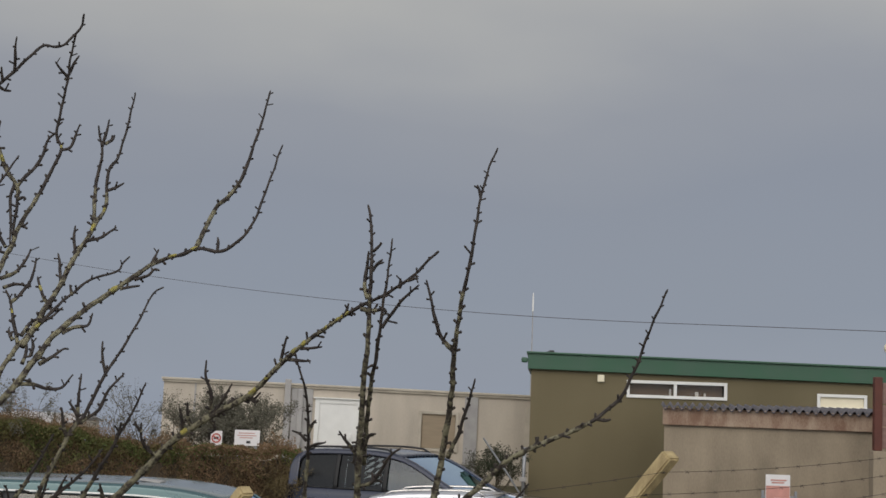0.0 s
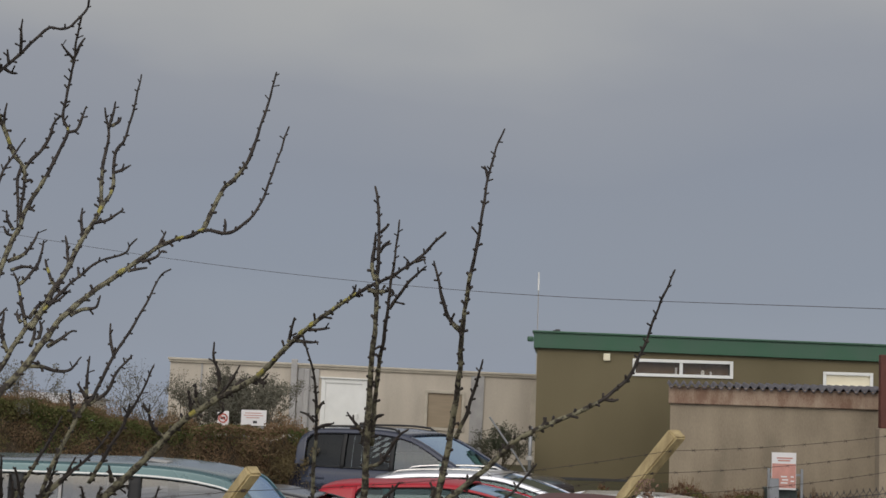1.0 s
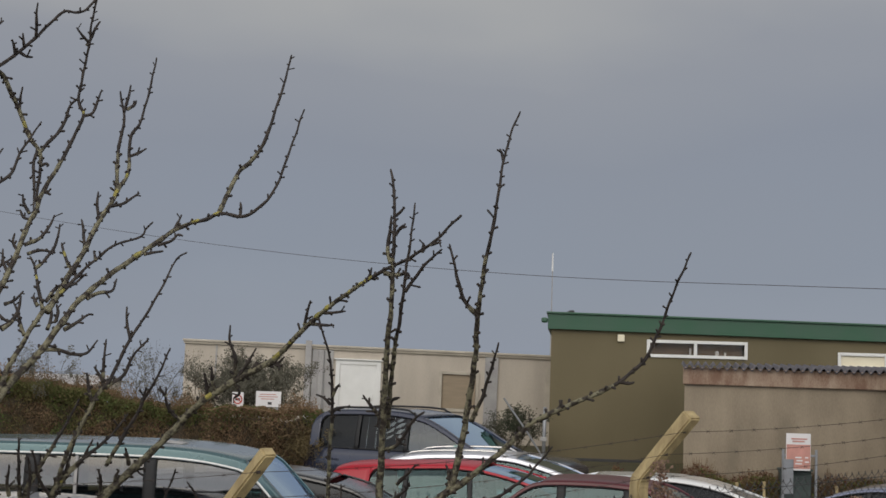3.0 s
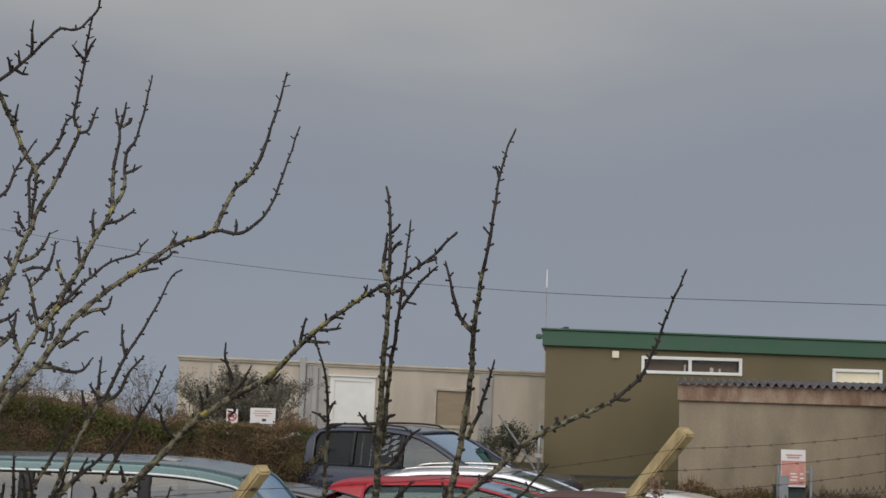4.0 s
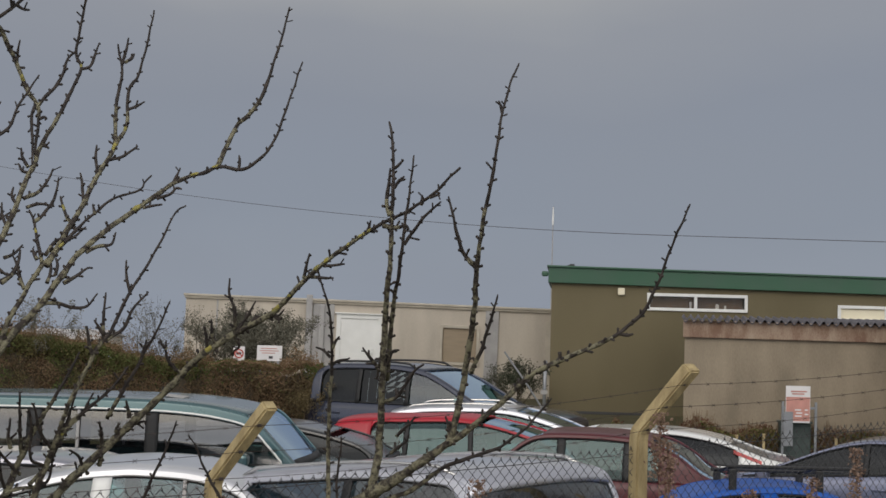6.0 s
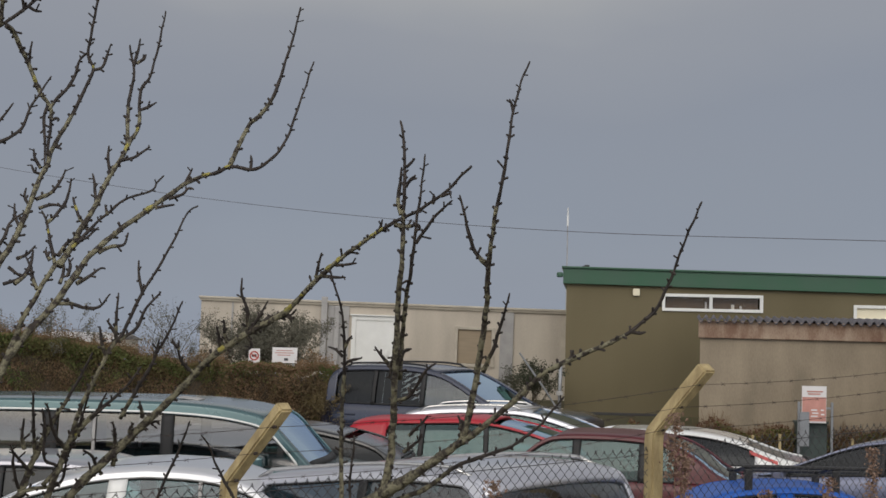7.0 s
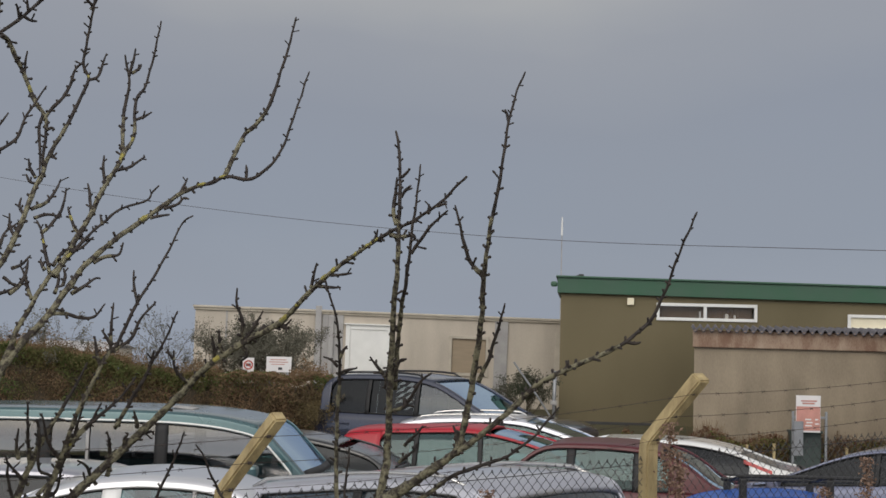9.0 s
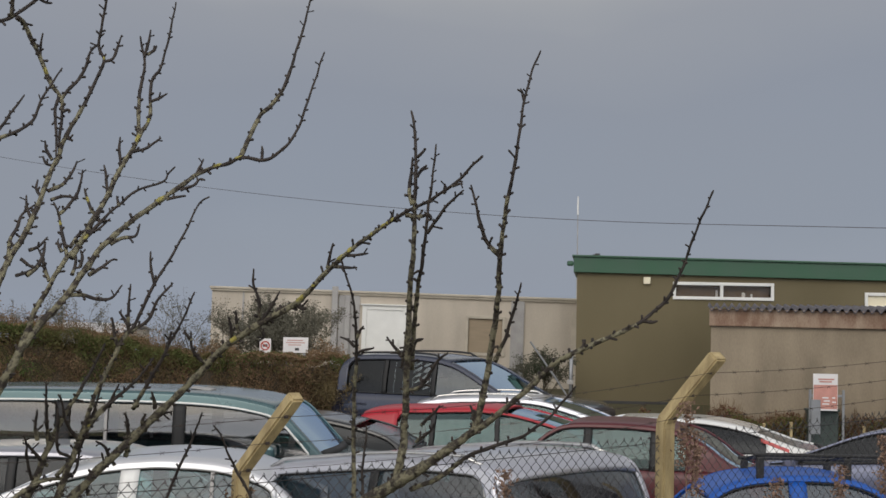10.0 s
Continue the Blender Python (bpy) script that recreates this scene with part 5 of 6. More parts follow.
leaf_cloud("leaf", climber, 260, lambda r: (lambda w: (0.085 * math.cos(w), 0.085 * math.sin(w), r.uniform(1.2, 1.66)))(r.uniform(0, 6.28)), 0.03, M["straw"], "curled dry leaves", 78)

# pale stay leaning beside the cabin's end
stay = thing("steel_stay", (1.7, 28.6, 0.95), 0.0, "pale steel stay leaning by the shrub", "pole")
raw("tube", *tube_data([(-0.45, 0, 1.22), (0.0, 0, 0.6), (0.40, 0, 0.0)], [0.018, 0.018, 0.018], 8), M["galv"], stay)
pipe = thing("drain_pipe", (2.06, 29.6, 0.95), 0.0, "grey plastic drain pipe beside the shrub", "pipe")
raw("tube", *tube_data([(0, 0, -0.1), (0, 0, 0.5), (0.01, 0, 1.05)], [0.035, 0.035, 0.035], 10), M["galv"], pipe, smooth=True)
part("bracket", box((-0.07, -0.05, 0.42), (0.05, -0.034, 0.5), 0.006), M["greypost"], pipe)

# distant pale roof behind the hedge
far = thing("distant_barn", (-14.0, 62.0, 1.0), 0.0, "distant pale roof of a barn beyond the hedge", "building")
part("wall", box((-2.4, 0, -0.2), (0.6, 6, 0.5), 0.02), M["cream"], far)
bm = bmesh.new()
for y, z in ((-0.3, 0.45), (3, 0.8), (6.3, 0.45)):
    for x in (-2.6, 0.8):
        bm.verts.new((x, y, z))
bm.verts.ensure_lookup_table()
v = bm.verts
bm.faces.new((v[0], v[1], v[3], v[2]))
bm.faces.new((v[2], v[3], v[5], v[4]))
bmesh.ops.solidify(bm, geom=bm.faces[:], thickness=0.1)
part("roof", bm, M["signwhite"], far, "pale sheet roof")


# ---- bare fruit tree close to the camera ----
tree = thing("fruit_tree", (-0.62, 3.05, 0.0), 0.0, "bare winter fruit tree with lichen on knobbly spurred branches", "tree")
TREE_AT = Vector((-0.62, 3.05, 0.0))


def limb(points, r0, r1, seed, spurs=1.0, name="branch", lichen=0.0):
    """A knobbly branch through points, tapering from r0 to r1, with short spurs and buds."""
    r0 = 0.005 + (r0 - 0.005) * 0.75 if 0.005 < r0 < 0.015 else r0
    rnd = random.Random(seed)
    path = glide([Vector(p) - TREE_AT for p in points], 10)
    acc, dist = 0.0, [0.0]
    for a, b in zip(path, path[1:]):
        acc += (b - a).length
        dist.append(acc)
    wob = [Vector((noise.noise((d * 28, seed, 0)), noise.noise((d * 28, seed, 9)), noise.noise((d * 28, seed, 5)))) * 0.0022 for d in dist]
    path = [p + w for p, w in zip(path, wob)]
    radii = [lerp(r0, r1, (d / acc) ** 0.8) * (1 + 0.22 * noise.noise((d * 70, seed * 3.1, 0)) + 0.12 * noise.noise((d * 190, seed * 1.7, 4))) for d in dist]
    radii = [r * (1 - 0.3 * max(0, d / acc - 0.55) / 0.45) for r, d in zip(radii, dist)]
    radii[-1] *= 0.7
    bits = [tube_data(path, radii, 7)]
    d, turn = rnd.uniform(0.008, 0.02), rnd.choice((-1, 1))
    while spurs and d < acc * 0.985:
        i = min(range(len(dist)), key=lambda k: abs(dist[k] - d))
        i = min(max(i, 1), len(path) - 2)
        along = (path[i + 1] - path[i - 1]).normalized()
        out = Vector((along.z, 0, -along.x)) * turn + Vector((0, rnd.gauss(0, 0.8), 0))
        dirn = (out.normalized() * rnd.uniform(0.7, 1.1) + along * rnd.uniform(0.3, 1.0)).normalized()
        kind_ = rnd.random()
        ln = radii[i] * 0.9 + (rnd.uniform(0.002, 0.005) if kind_ < 0.3 else rnd.uniform(0.005, 0.010) if kind_ < 0.9 else rnd.uniform(0.011, 0.018))
        rb = min(0.0030, radii[i] * 0.75) * (1.2 if kind_ < 0.3 else 1.0 if kind_ < 0.9 else 0.85)
        q = path[i]
        bits.append(tube_data([q, q + dirn * ln * 0.55, q + dirn * ln * 0.85, q + dirn * ln], [rb, rb * 0.85, rb * 1.05, rb * 0.35], 5))
        turn = -turn
        d += (rnd.uniform(0.005, 0.012) if rnd.random() < 0.35 else rnd.uniform(0.012, 0.030)) / spurs
    cut = next((k for k, r in enumerate(radii) if r < 0.0036), len(radii))
    ob = raw(name, *merge(bits), M["bark"], tree, smooth=True)
    ob.data.materials.append(M["twig"])
    first = (len(path) - 1) * 7 + 2
    ob.data.polygons.foreach_set("material_index", [1 if (k < first and k // 7 >= cut) or k >= first else 0 for k in range(len(ob.data.polygons))])
    if lichen:
        for k in range(int(lichen)):
            i = rnd.randrange(len(path) // 3, int(len(path) * 0.72))
            bm = bmesh.new()
            bmesh.ops.create_icosphere(bm, subdivisions=2, radius=1.0)
            for vv in bm.verts:
                vv.co *= 1 + 0.35 * noise.noise(vv.co * 2.3 + Vector((k, seed, 0)))
            ax = (path[i + 1] - path[i - 1]).normalized().to_track_quat("Z", "Y").to_matrix().to_4x4()
            s = radii[i]
            bmesh.ops.transform(bm, matrix=Matrix.Translation(path[i] + Vector((0, -s * 0.25, s * 0.3))) @ ax @ Matrix.Diagonal((s * 0.95, s * 0.95, s * rnd.uniform(1.4, 3.2), 1)), verts=bm.verts)
            part("lichen_patch", bm, M["lichen"], ob, "yellow-green lichen", smooth=True)
    return ob


limb([(-0.62, 3.05, -0.1), (-0.64, 3.05, 0.6), (-0.60, 3.04, 1.1)], 0.07, 0.055, 1, 0, "trunk")
limb([(-0.859, 2.884, 2.784), (-0.941, 2.954, 2.951), (-0.978, 3.028, 3.129), (-0.946, 3.04, 3.302), (-0.893, 3.077, 3.346), (-0.852, 3.103, 3.386), (-0.818, 3.117, 3.425), (-0.788, 3.127, 3.461), (-0.768, 3.134, 3.481), (-0.749, 3.151, 3.482), (-0.729, 3.162, 3.494), (-0.705, 3.162, 3.525), (-0.695, 3.152, 3.553)], 0.0064, 0.0033, 10)
limb([(-0.876, 2.882, 2.565), (-0.864, 2.858, 2.683), (-0.859, 2.884, 2.784), (-0.843, 2.939, 2.869), (-0.828, 2.975, 2.913), (-0.816, 3.019, 2.969), (-0.808, 3.06, 3.027), (-0.798, 3.093, 3.074), (-0.789, 3.124, 3.122), (-0.767, 3.161, 3.184), (-0.747, 3.189, 3.246), (-0.737, 3.201, 3.283), (-0.747, 3.2, 3.311), (-0.74, 3.2, 3.376), (-0.73, 3.193, 3.427), (-0.723, 3.18, 3.471), (-0.712, 3.164, 3.515)], 0.0091, 0.0029, 11, lichen=1)
limb([(-0.737, 3.201, 3.28), (-0.719, 3.21, 3.293), (-0.706, 3.22, 3.339)], 0.0036, 0.0025, 12)
limb([(-0.735, 3.191, 3.423), (-0.721, 3.189, 3.453), (-0.708, 3.189, 3.474)], 0.0036, 0.0025, 13)
limb([(-0.732, 3.19, 3.432), (-0.744, 3.175, 3.447), (-0.751, 3.165, 3.455)], 0.0032, 0.0025, 14)
limb([(-0.819, 3.173, 3.193), (-0.808, 3.185, 3.215), (-0.781, 3.209, 3.257), (-0.769, 3.221, 3.303), (-0.756, 3.229, 3.322)], 0.0041, 0.0033, 15)
limb([(-0.893, 3.116, 3.353), (-0.88, 3.135, 3.337), (-0.857, 3.164, 3.28), (-0.837, 3.173, 3.23), (-0.817, 3.177, 3.202), (-0.81, 3.165, 3.16), (-0.809, 3.145, 3.118), (-0.803, 3.121, 3.071)], 0.0054, 0.0033, 16, lichen=1)
limb([(-0.857, 3.164, 3.28), (-0.856, 3.163, 3.308), (-0.854, 3.16, 3.331)], 0.0027, 0.0025, 17)
limb([(-0.949, 2.959, 3.015), (-0.933, 2.997, 3.072), (-0.909, 3.021, 3.097), (-0.874, 3.048, 3.115), (-0.845, 3.076, 3.143), (-0.835, 3.096, 3.185), (-0.819, 3.114, 3.222), (-0.804, 3.129, 3.256)], 0.0054, 0.0025, 18)
limb([(-0.805, 3.115, 3.194), (-0.808, 3.103, 3.164), (-0.8, 3.086, 3.118), (-0.793, 3.063, 3.071)], 0.0036, 0.0025, 19)
limb([(-0.909, 3.02, 3.095), (-0.888, 3.052, 3.145), (-0.876, 3.067, 3.169), (-0.863, 3.081, 3.194)], 0.0036, 0.0025, 20)
limb([(-0.893, 3.077, 3.346), (-0.886, 3.06, 3.391), (-0.881, 3.044, 3.421), (-0.88, 3.013, 3.459), (-0.873, 2.989, 3.498)], 0.0045, 0.0033, 21)
limb([(-0.878, 3.018, 3.421), (-0.869, 3.024, 3.428), (-0.86, 3.029, 3.436)], 0.0032, 0.0025, 22)
limb([(-0.854, 3.1, 3.385), (-0.855, 3.093, 3.396), (-0.857, 3.082, 3.41)], 0.0032, 0.0025, 23)
limb([(-0.839, 3.109, 3.399), (-0.84, 3.101, 3.412), (-0.839, 3.092, 3.426)], 0.0032, 0.0025, 24)
limb([(-0.819, 3.116, 3.424), (-0.816, 3.102, 3.452), (-0.81, 3.084, 3.486)], 0.0036, 0.0025, 25)
limb([(-0.847, 3.106, 3.39), (-0.838, 3.117, 3.385), (-0.827, 3.128, 3.385)], 0.0036, 0.0025, 26)
limb([(-0.741, 2.993, 2.873), (-0.713, 3.046, 2.951), (-0.695, 3.078, 2.998), (-0.679, 3.118, 3.057), (-0.663, 3.142, 3.093), (-0.651, 3.163, 3.13), (-0.637, 3.184, 3.167), (-0.642, 3.216, 3.241), (-0.627, 3.229, 3.272), (-0.617, 3.243, 3.322), (-0.608, 3.251, 3.377), (-0.603, 3.252, 3.416)], 0.0073, 0.0026, 27, lichen=2)
limb([(-0.654, 3.16, 3.124), (-0.663, 3.203, 3.215), (-0.658, 3.225, 3.277), (-0.667, 3.232, 3.319), (-0.67, 3.233, 3.339)], 0.0045, 0.0029, 28)
limb([(-0.66, 3.229, 3.295), (-0.654, 3.236, 3.326), (-0.65, 3.24, 3.354)], 0.0036, 0.0025, 29)
limb([(-0.64, 3.2, 3.2), (-0.625, 3.204, 3.207), (-0.607, 3.21, 3.219)], 0.0036, 0.0025, 30)
limb([(-0.662, 3.14, 3.091), (-0.639, 3.146, 3.097), (-0.621, 3.157, 3.113), (-0.609, 3.163, 3.123)], 0.0036, 0.0025, 31)
limb([(-0.679, 3.119, 3.059), (-0.686, 3.136, 3.09), (-0.689, 3.153, 3.122)], 0.0036, 0.0029, 32)
limb([(-0.695, 3.08, 3), (-0.701, 3.095, 3.026), (-0.711, 3.114, 3.062)], 0.0036, 0.0029, 33)
limb([(-0.704, 3.051, 2.955), (-0.718, 3.054, 2.968), (-0.73, 3.064, 2.99), (-0.739, 3.075, 3.012)], 0.0041, 0.0029, 34, lichen=1)
limb([(-0.655, 3.232, 3.301), (-0.642, 3.237, 3.312), (-0.638, 3.239, 3.322)], 0.0036, 0.0025, 35)
limb([(-0.875, 2.886, 2.559), (-0.814, 2.902, 2.688), (-0.782, 2.928, 2.745), (-0.758, 2.95, 2.777), (-0.726, 2.983, 2.83), (-0.694, 3.021, 2.891), (-0.65, 3.058, 2.943), (-0.603, 3.087, 2.984), (-0.553, 3.109, 3.026), (-0.522, 3.118, 3.05), (-0.472, 3.118, 3.068), (-0.439, 3.116, 3.082), (-0.397, 3.099, 3.076), (-0.369, 3.091, 3.085), (-0.342, 3.092, 3.113), (-0.322, 3.101, 3.154), (-0.3, 3.13, 3.237), (-0.29, 3.142, 3.273), (-0.283, 3.15, 3.3)], 0.0100, 0.0026, 36, lichen=3)
limb([(-0.444, 3.116, 3.078), (-0.426, 3.134, 3.127), (-0.41, 3.15, 3.169), (-0.39, 3.151, 3.187), (-0.364, 3.16, 3.228), (-0.349, 3.178, 3.283), (-0.332, 3.196, 3.35), (-0.324, 3.206, 3.393), (-0.318, 3.21, 3.422)], 0.0054, 0.0026, 37)
limb([(-0.53, 3.115, 3.043), (-0.523, 3.124, 3.061), (-0.517, 3.133, 3.079)], 0.0036, 0.0025, 38)
limb([(-0.557, 3.103, 3.014), (-0.532, 3.106, 3.024), (-0.52, 3.111, 3.036), (-0.508, 3.108, 3.034)], 0.0036, 0.0025, 39)
limb([(-0.582, 3.093, 2.995), (-0.561, 3.096, 3), (-0.544, 3.097, 3.003)], 0.0036, 0.0025, 40)
limb([(-0.676, 3.033, 2.903), (-0.657, 3.044, 2.915), (-0.632, 3.053, 2.921), (-0.627, 3.064, 2.944)], 0.0045, 0.0025, 41)
limb([(-0.737, 2.969, 2.803), (-0.714, 2.983, 2.804), (-0.69, 2.995, 2.796), (-0.666, 3.008, 2.8), (-0.648, 3.019, 2.825)], 0.0045, 0.0025, 42)
limb([(-0.708, 2.996, 2.842), (-0.685, 3.012, 2.859), (-0.67, 3.023, 2.873), (-0.66, 3.026, 2.873)], 0.0045, 0.0025, 43)
limb([(-0.397, 3.099, 3.077), (-0.396, 3.106, 3.091), (-0.399, 3.113, 3.105)], 0.0036, 0.0025, 44)
limb([(-0.81, 2.905, 2.693), (-0.792, 2.924, 2.765), (-0.771, 2.953, 2.818), (-0.75, 2.988, 2.872), (-0.718, 3.025, 2.918), (-0.676, 3.07, 2.976), (-0.639, 3.097, 3.012), (-0.592, 3.111, 3.031), (-0.584, 3.121, 3.048), (-0.573, 3.128, 3.062)], 0.0064, 0.0025, 45, lichen=1)
limb([(-0.671, 3.073, 2.978), (-0.672, 3.076, 2.985), (-0.677, 3.083, 2.999)], 0.0036, 0.0025, 46)
limb([(-0.749, 2.991, 2.878), (-0.762, 3.007, 2.916), (-0.777, 3.028, 2.96), (-0.789, 3.038, 2.982)], 0.0041, 0.0025, 47, lichen=1)
limb([(-0.777, 3.027, 2.957), (-0.755, 3.055, 2.989), (-0.748, 3.077, 3.018), (-0.749, 3.097, 3.051)], 0.0036, 0.0025, 48)
limb([(-0.758, 2.991, 2.885), (-0.765, 2.992, 2.894), (-0.77, 2.998, 2.906)], 0.0045, 0.0025, 49)
limb([(-0.746, 3.001, 2.894), (-0.731, 3.023, 2.923), (-0.705, 3.036, 2.929), (-0.683, 3.056, 2.953)], 0.0041, 0.0025, 50)
limb([(-0.803, 3.047, 3.004), (-0.781, 3.064, 3.017), (-0.766, 3.088, 3.047), (-0.762, 3.102, 3.067)], 0.0045, 0.0025, 51)
limb([(-0.795, 3.039, 2.986), (-0.772, 3.053, 2.994), (-0.746, 3.06, 2.992)], 0.0041, 0.0025, 52)
limb([(-0.807, 3.086, 3.068), (-0.821, 3.093, 3.09), (-0.826, 3.101, 3.108)], 0.0036, 0.0025, 53)
limb([(-0.81, 2.939, 2.838), (-0.791, 2.964, 2.865), (-0.789, 2.987, 2.903)], 0.0045, 0.0029, 54)
limb([(-0.828, 2.929, 2.837), (-0.803, 2.949, 2.849), (-0.789, 2.971, 2.876)], 0.0036, 0.0025, 55)
limb([(-0.821, 3.001, 2.946), (-0.833, 3.011, 2.968), (-0.839, 3.025, 2.993)], 0.0036, 0.0025, 56)
limb([(-0.845, 2.931, 2.858), (-0.848, 2.958, 2.901), (-0.842, 2.983, 2.934), (-0.838, 3.001, 2.956), (-0.818, 3.024, 2.978)], 0.0045, 0.0025, 57)
limb([(-0.834, 3.116, 2.303), (-0.746, 3.138, 2.422), (-0.637, 3.154, 2.534), (-0.578, 3.153, 2.591), (-0.522, 3.143, 2.648), (-0.466, 3.127, 2.706), (-0.399, 3.11, 2.752), (-0.32, 3.082, 2.798), (-0.252, 3.039, 2.865), (-0.186, 2.996, 2.919), (-0.111, 2.946, 2.967), (-0.058, 2.91, 2.992), (-0.007, 2.874, 3.027), (0.018, 2.857, 3.054), (0.034, 2.848, 3.07)], 0.0122, 0.0035, 58, lichen=9)
limb([(-0.382, 3.106, 2.762), (-0.348, 3.092, 2.787), (-0.314, 3.085, 2.79), (-0.297, 3.075, 2.804)], 0.0041, 0.0025, 59)
limb([(-0.396, 3.109, 2.754), (-0.395, 3.092, 2.796), (-0.404, 3.083, 2.829), (-0.405, 3.076, 2.862)], 0.0045, 0.0025, 60)
limb([(-0.432, 3.12, 2.729), (-0.439, 3.109, 2.751), (-0.442, 3.098, 2.779)], 0.0045, 0.0029, 61)
limb([(-0.451, 3.125, 2.715), (-0.451, 3.11, 2.745), (-0.455, 3.101, 2.767)], 0.0041, 0.0029, 62)
limb([(-0.399, 3.11, 2.752), (-0.376, 3.097, 2.78), (-0.353, 3.08, 2.819)], 0.0036, 0.0025, 63)
limb([(-0.243, 3.035, 2.868), (-0.219, 3.026, 2.866), (-0.199, 3.018, 2.866)], 0.0041, 0.0025, 64)
limb([(-0.258, 3.041, 2.865), (-0.252, 3.031, 2.892), (-0.247, 3.025, 2.913)], 0.0041, 0.0025, 65)
limb([(-0.219, 3.019, 2.889), (-0.197, 3.008, 2.891), (-0.177, 2.999, 2.893)], 0.0036, 0.0025, 66)
limb([(-0.105, 2.943, 2.964), (-0.081, 2.929, 2.961), (-0.063, 2.918, 2.964), (-0.057, 2.917, 2.956)], 0.0045, 0.0033, 67)
limb([(-0.137, 2.964, 2.951), (-0.132, 2.959, 2.961), (-0.129, 2.955, 2.975)], 0.0036, 0.0025, 68)
limb([(-0.035, 2.895, 3.002), (-0.033, 2.892, 3.012), (-0.033, 2.891, 3.02)], 0.0036, 0.0025, 69)
limb([(-0.019, 2.883, 3.016), (-0.007, 2.875, 3.018), (0, 2.871, 3.018)], 0.0036, 0.0025, 70)
limb([(-0.399, 3.11, 2.752), (-0.388, 3.121, 2.73), (-0.399, 3.127, 2.719)], 0.0041, 0.0025, 71)
limb([(-0.126, 3.085, 2.447), (-0.111, 3.078, 2.494), (-0.104, 3.065, 2.566), (-0.098, 2.98, 2.74), (-0.093, 2.913, 2.845), (-0.088, 2.885, 2.897), (-0.086, 2.857, 3.008), (-0.087, 2.864, 3.071), (-0.091, 2.884, 3.124), (-0.098, 2.902, 3.154)], 0.0100, 0.0033, 72)
limb([(-0.091, 2.863, 2.978), (-0.097, 2.864, 3.009), (-0.091, 2.866, 3.066)], 0.0041, 0.0029, 73)
limb([(-0.084, 2.861, 3.065), (-0.076, 2.856, 3.072), (-0.069, 2.853, 3.08)], 0.0036, 0.0025, 74)
limb([(-0.084, 2.856, 3.029), (-0.077, 2.852, 3.039), (-0.066, 2.845, 3.049)], 0.0036, 0.0025, 75)
limb([(-0.092, 3.035, 2.675), (-0.083, 2.954, 2.804), (-0.074, 2.913, 2.867), (-0.066, 2.881, 2.928), (-0.062, 2.865, 2.979), (-0.056, 2.857, 3.019), (-0.05, 2.86, 3.09)], 0.0054, 0.0025, 76)
limb([(-0.063, 2.879, 2.928), (-0.046, 2.861, 2.953), (-0.026, 2.843, 2.98), (0.001, 2.822, 3.004)], 0.0036, 0.0025, 77)
limb([(-0.105, 3.012, 2.692), (-0.122, 3.006, 2.713), (-0.138, 2.998, 2.737)], 0.0045, 0.0025, 78)
limb([(-0.093, 3.001, 2.703), (-0.082, 2.98, 2.73), (-0.069, 2.972, 2.735)], 0.0045, 0.0025, 79)
limb([(-0.105, 3.043, 2.631), (-0.072, 3.022, 2.644), (-0.041, 2.984, 2.694), (-0.022, 2.968, 2.709)], 0.0041, 0.0029, 80)
limb([(-0.095, 2.972, 2.751), (-0.106, 3.003, 2.708), (-0.111, 3.024, 2.675)], 0.0041, 0.0025, 81)
limb([(0.069, 2.822, 2.886), (0.044, 2.815, 2.913), (0.033, 2.804, 2.942), (0.024, 2.795, 2.977), (0.014, 2.792, 3.012)], 0.0045, 0.0025, 82)
limb([(0.066, 2.939, 2.696), (0.085, 2.907, 2.747), (0.096, 2.879, 2.788), (0.108, 2.841, 2.841)], 0.0045, 0.0025, 83)
limb([(0.104, 2.749, 3.156), (0.102, 2.755, 3.17), (0.098, 2.761, 3.179)], 0.0032, 0.0025, 84)
limb([(0.031, 2.987, 2.573), (0.027, 2.987, 2.596), (0.021, 2.988, 2.611)], 0.0045, 0.0025, 85)
limb([(0.011, 3, 2.548), (0.047, 2.978, 2.574), (0.118, 2.936, 2.638), (0.177, 2.903, 2.698), (0.226, 2.886, 2.725), (0.297, 2.877, 2.758), (0.347, 2.876, 2.79), (0.382, 2.871, 2.831), (0.408, 2.848, 2.903), (0.424, 2.824, 2.958), (0.445, 2.805, 3.011)], 0.0073, 0.0026, 86)
limb([(0.221, 2.888, 2.722), (0.225, 2.884, 2.732), (0.226, 2.881, 2.741)], 0.0036, 0.0025, 87)
limb([(0.332, 2.877, 2.776), (0.348, 2.881, 2.774), (0.359, 2.883, 2.777)], 0.0036, 0.0025, 88)
limb([(0.177, 2.903, 2.698), (0.202, 2.894, 2.709), (0.206, 2.891, 2.717)], 0.0036, 0.0025, 89)
limb([(-0.214, 3.298, 2.383), (-0.217, 3.296, 2.499), (-0.215, 3.253, 2.617), (-0.209, 3.201, 2.71), (-0.214, 3.152, 2.801), (-0.228, 3.133, 2.851), (-0.238, 3.125, 2.884)], 0.0054, 0.0026, 90)
limb([(-0.209, 3.191, 2.728), (-0.201, 3.179, 2.745), (-0.194, 3.172, 2.753)], 0.0041, 0.0025, 91)
limb([(-0.211, 3.212, 2.693), (-0.198, 3.203, 2.702), (-0.173, 3.191, 2.709)], 0.0036, 0.0025, 92)
limb([(-0.213, 3.202, 2.71), (-0.227, 3.198, 2.724), (-0.243, 3.199, 2.73)], 0.0036, 0.0025, 93)
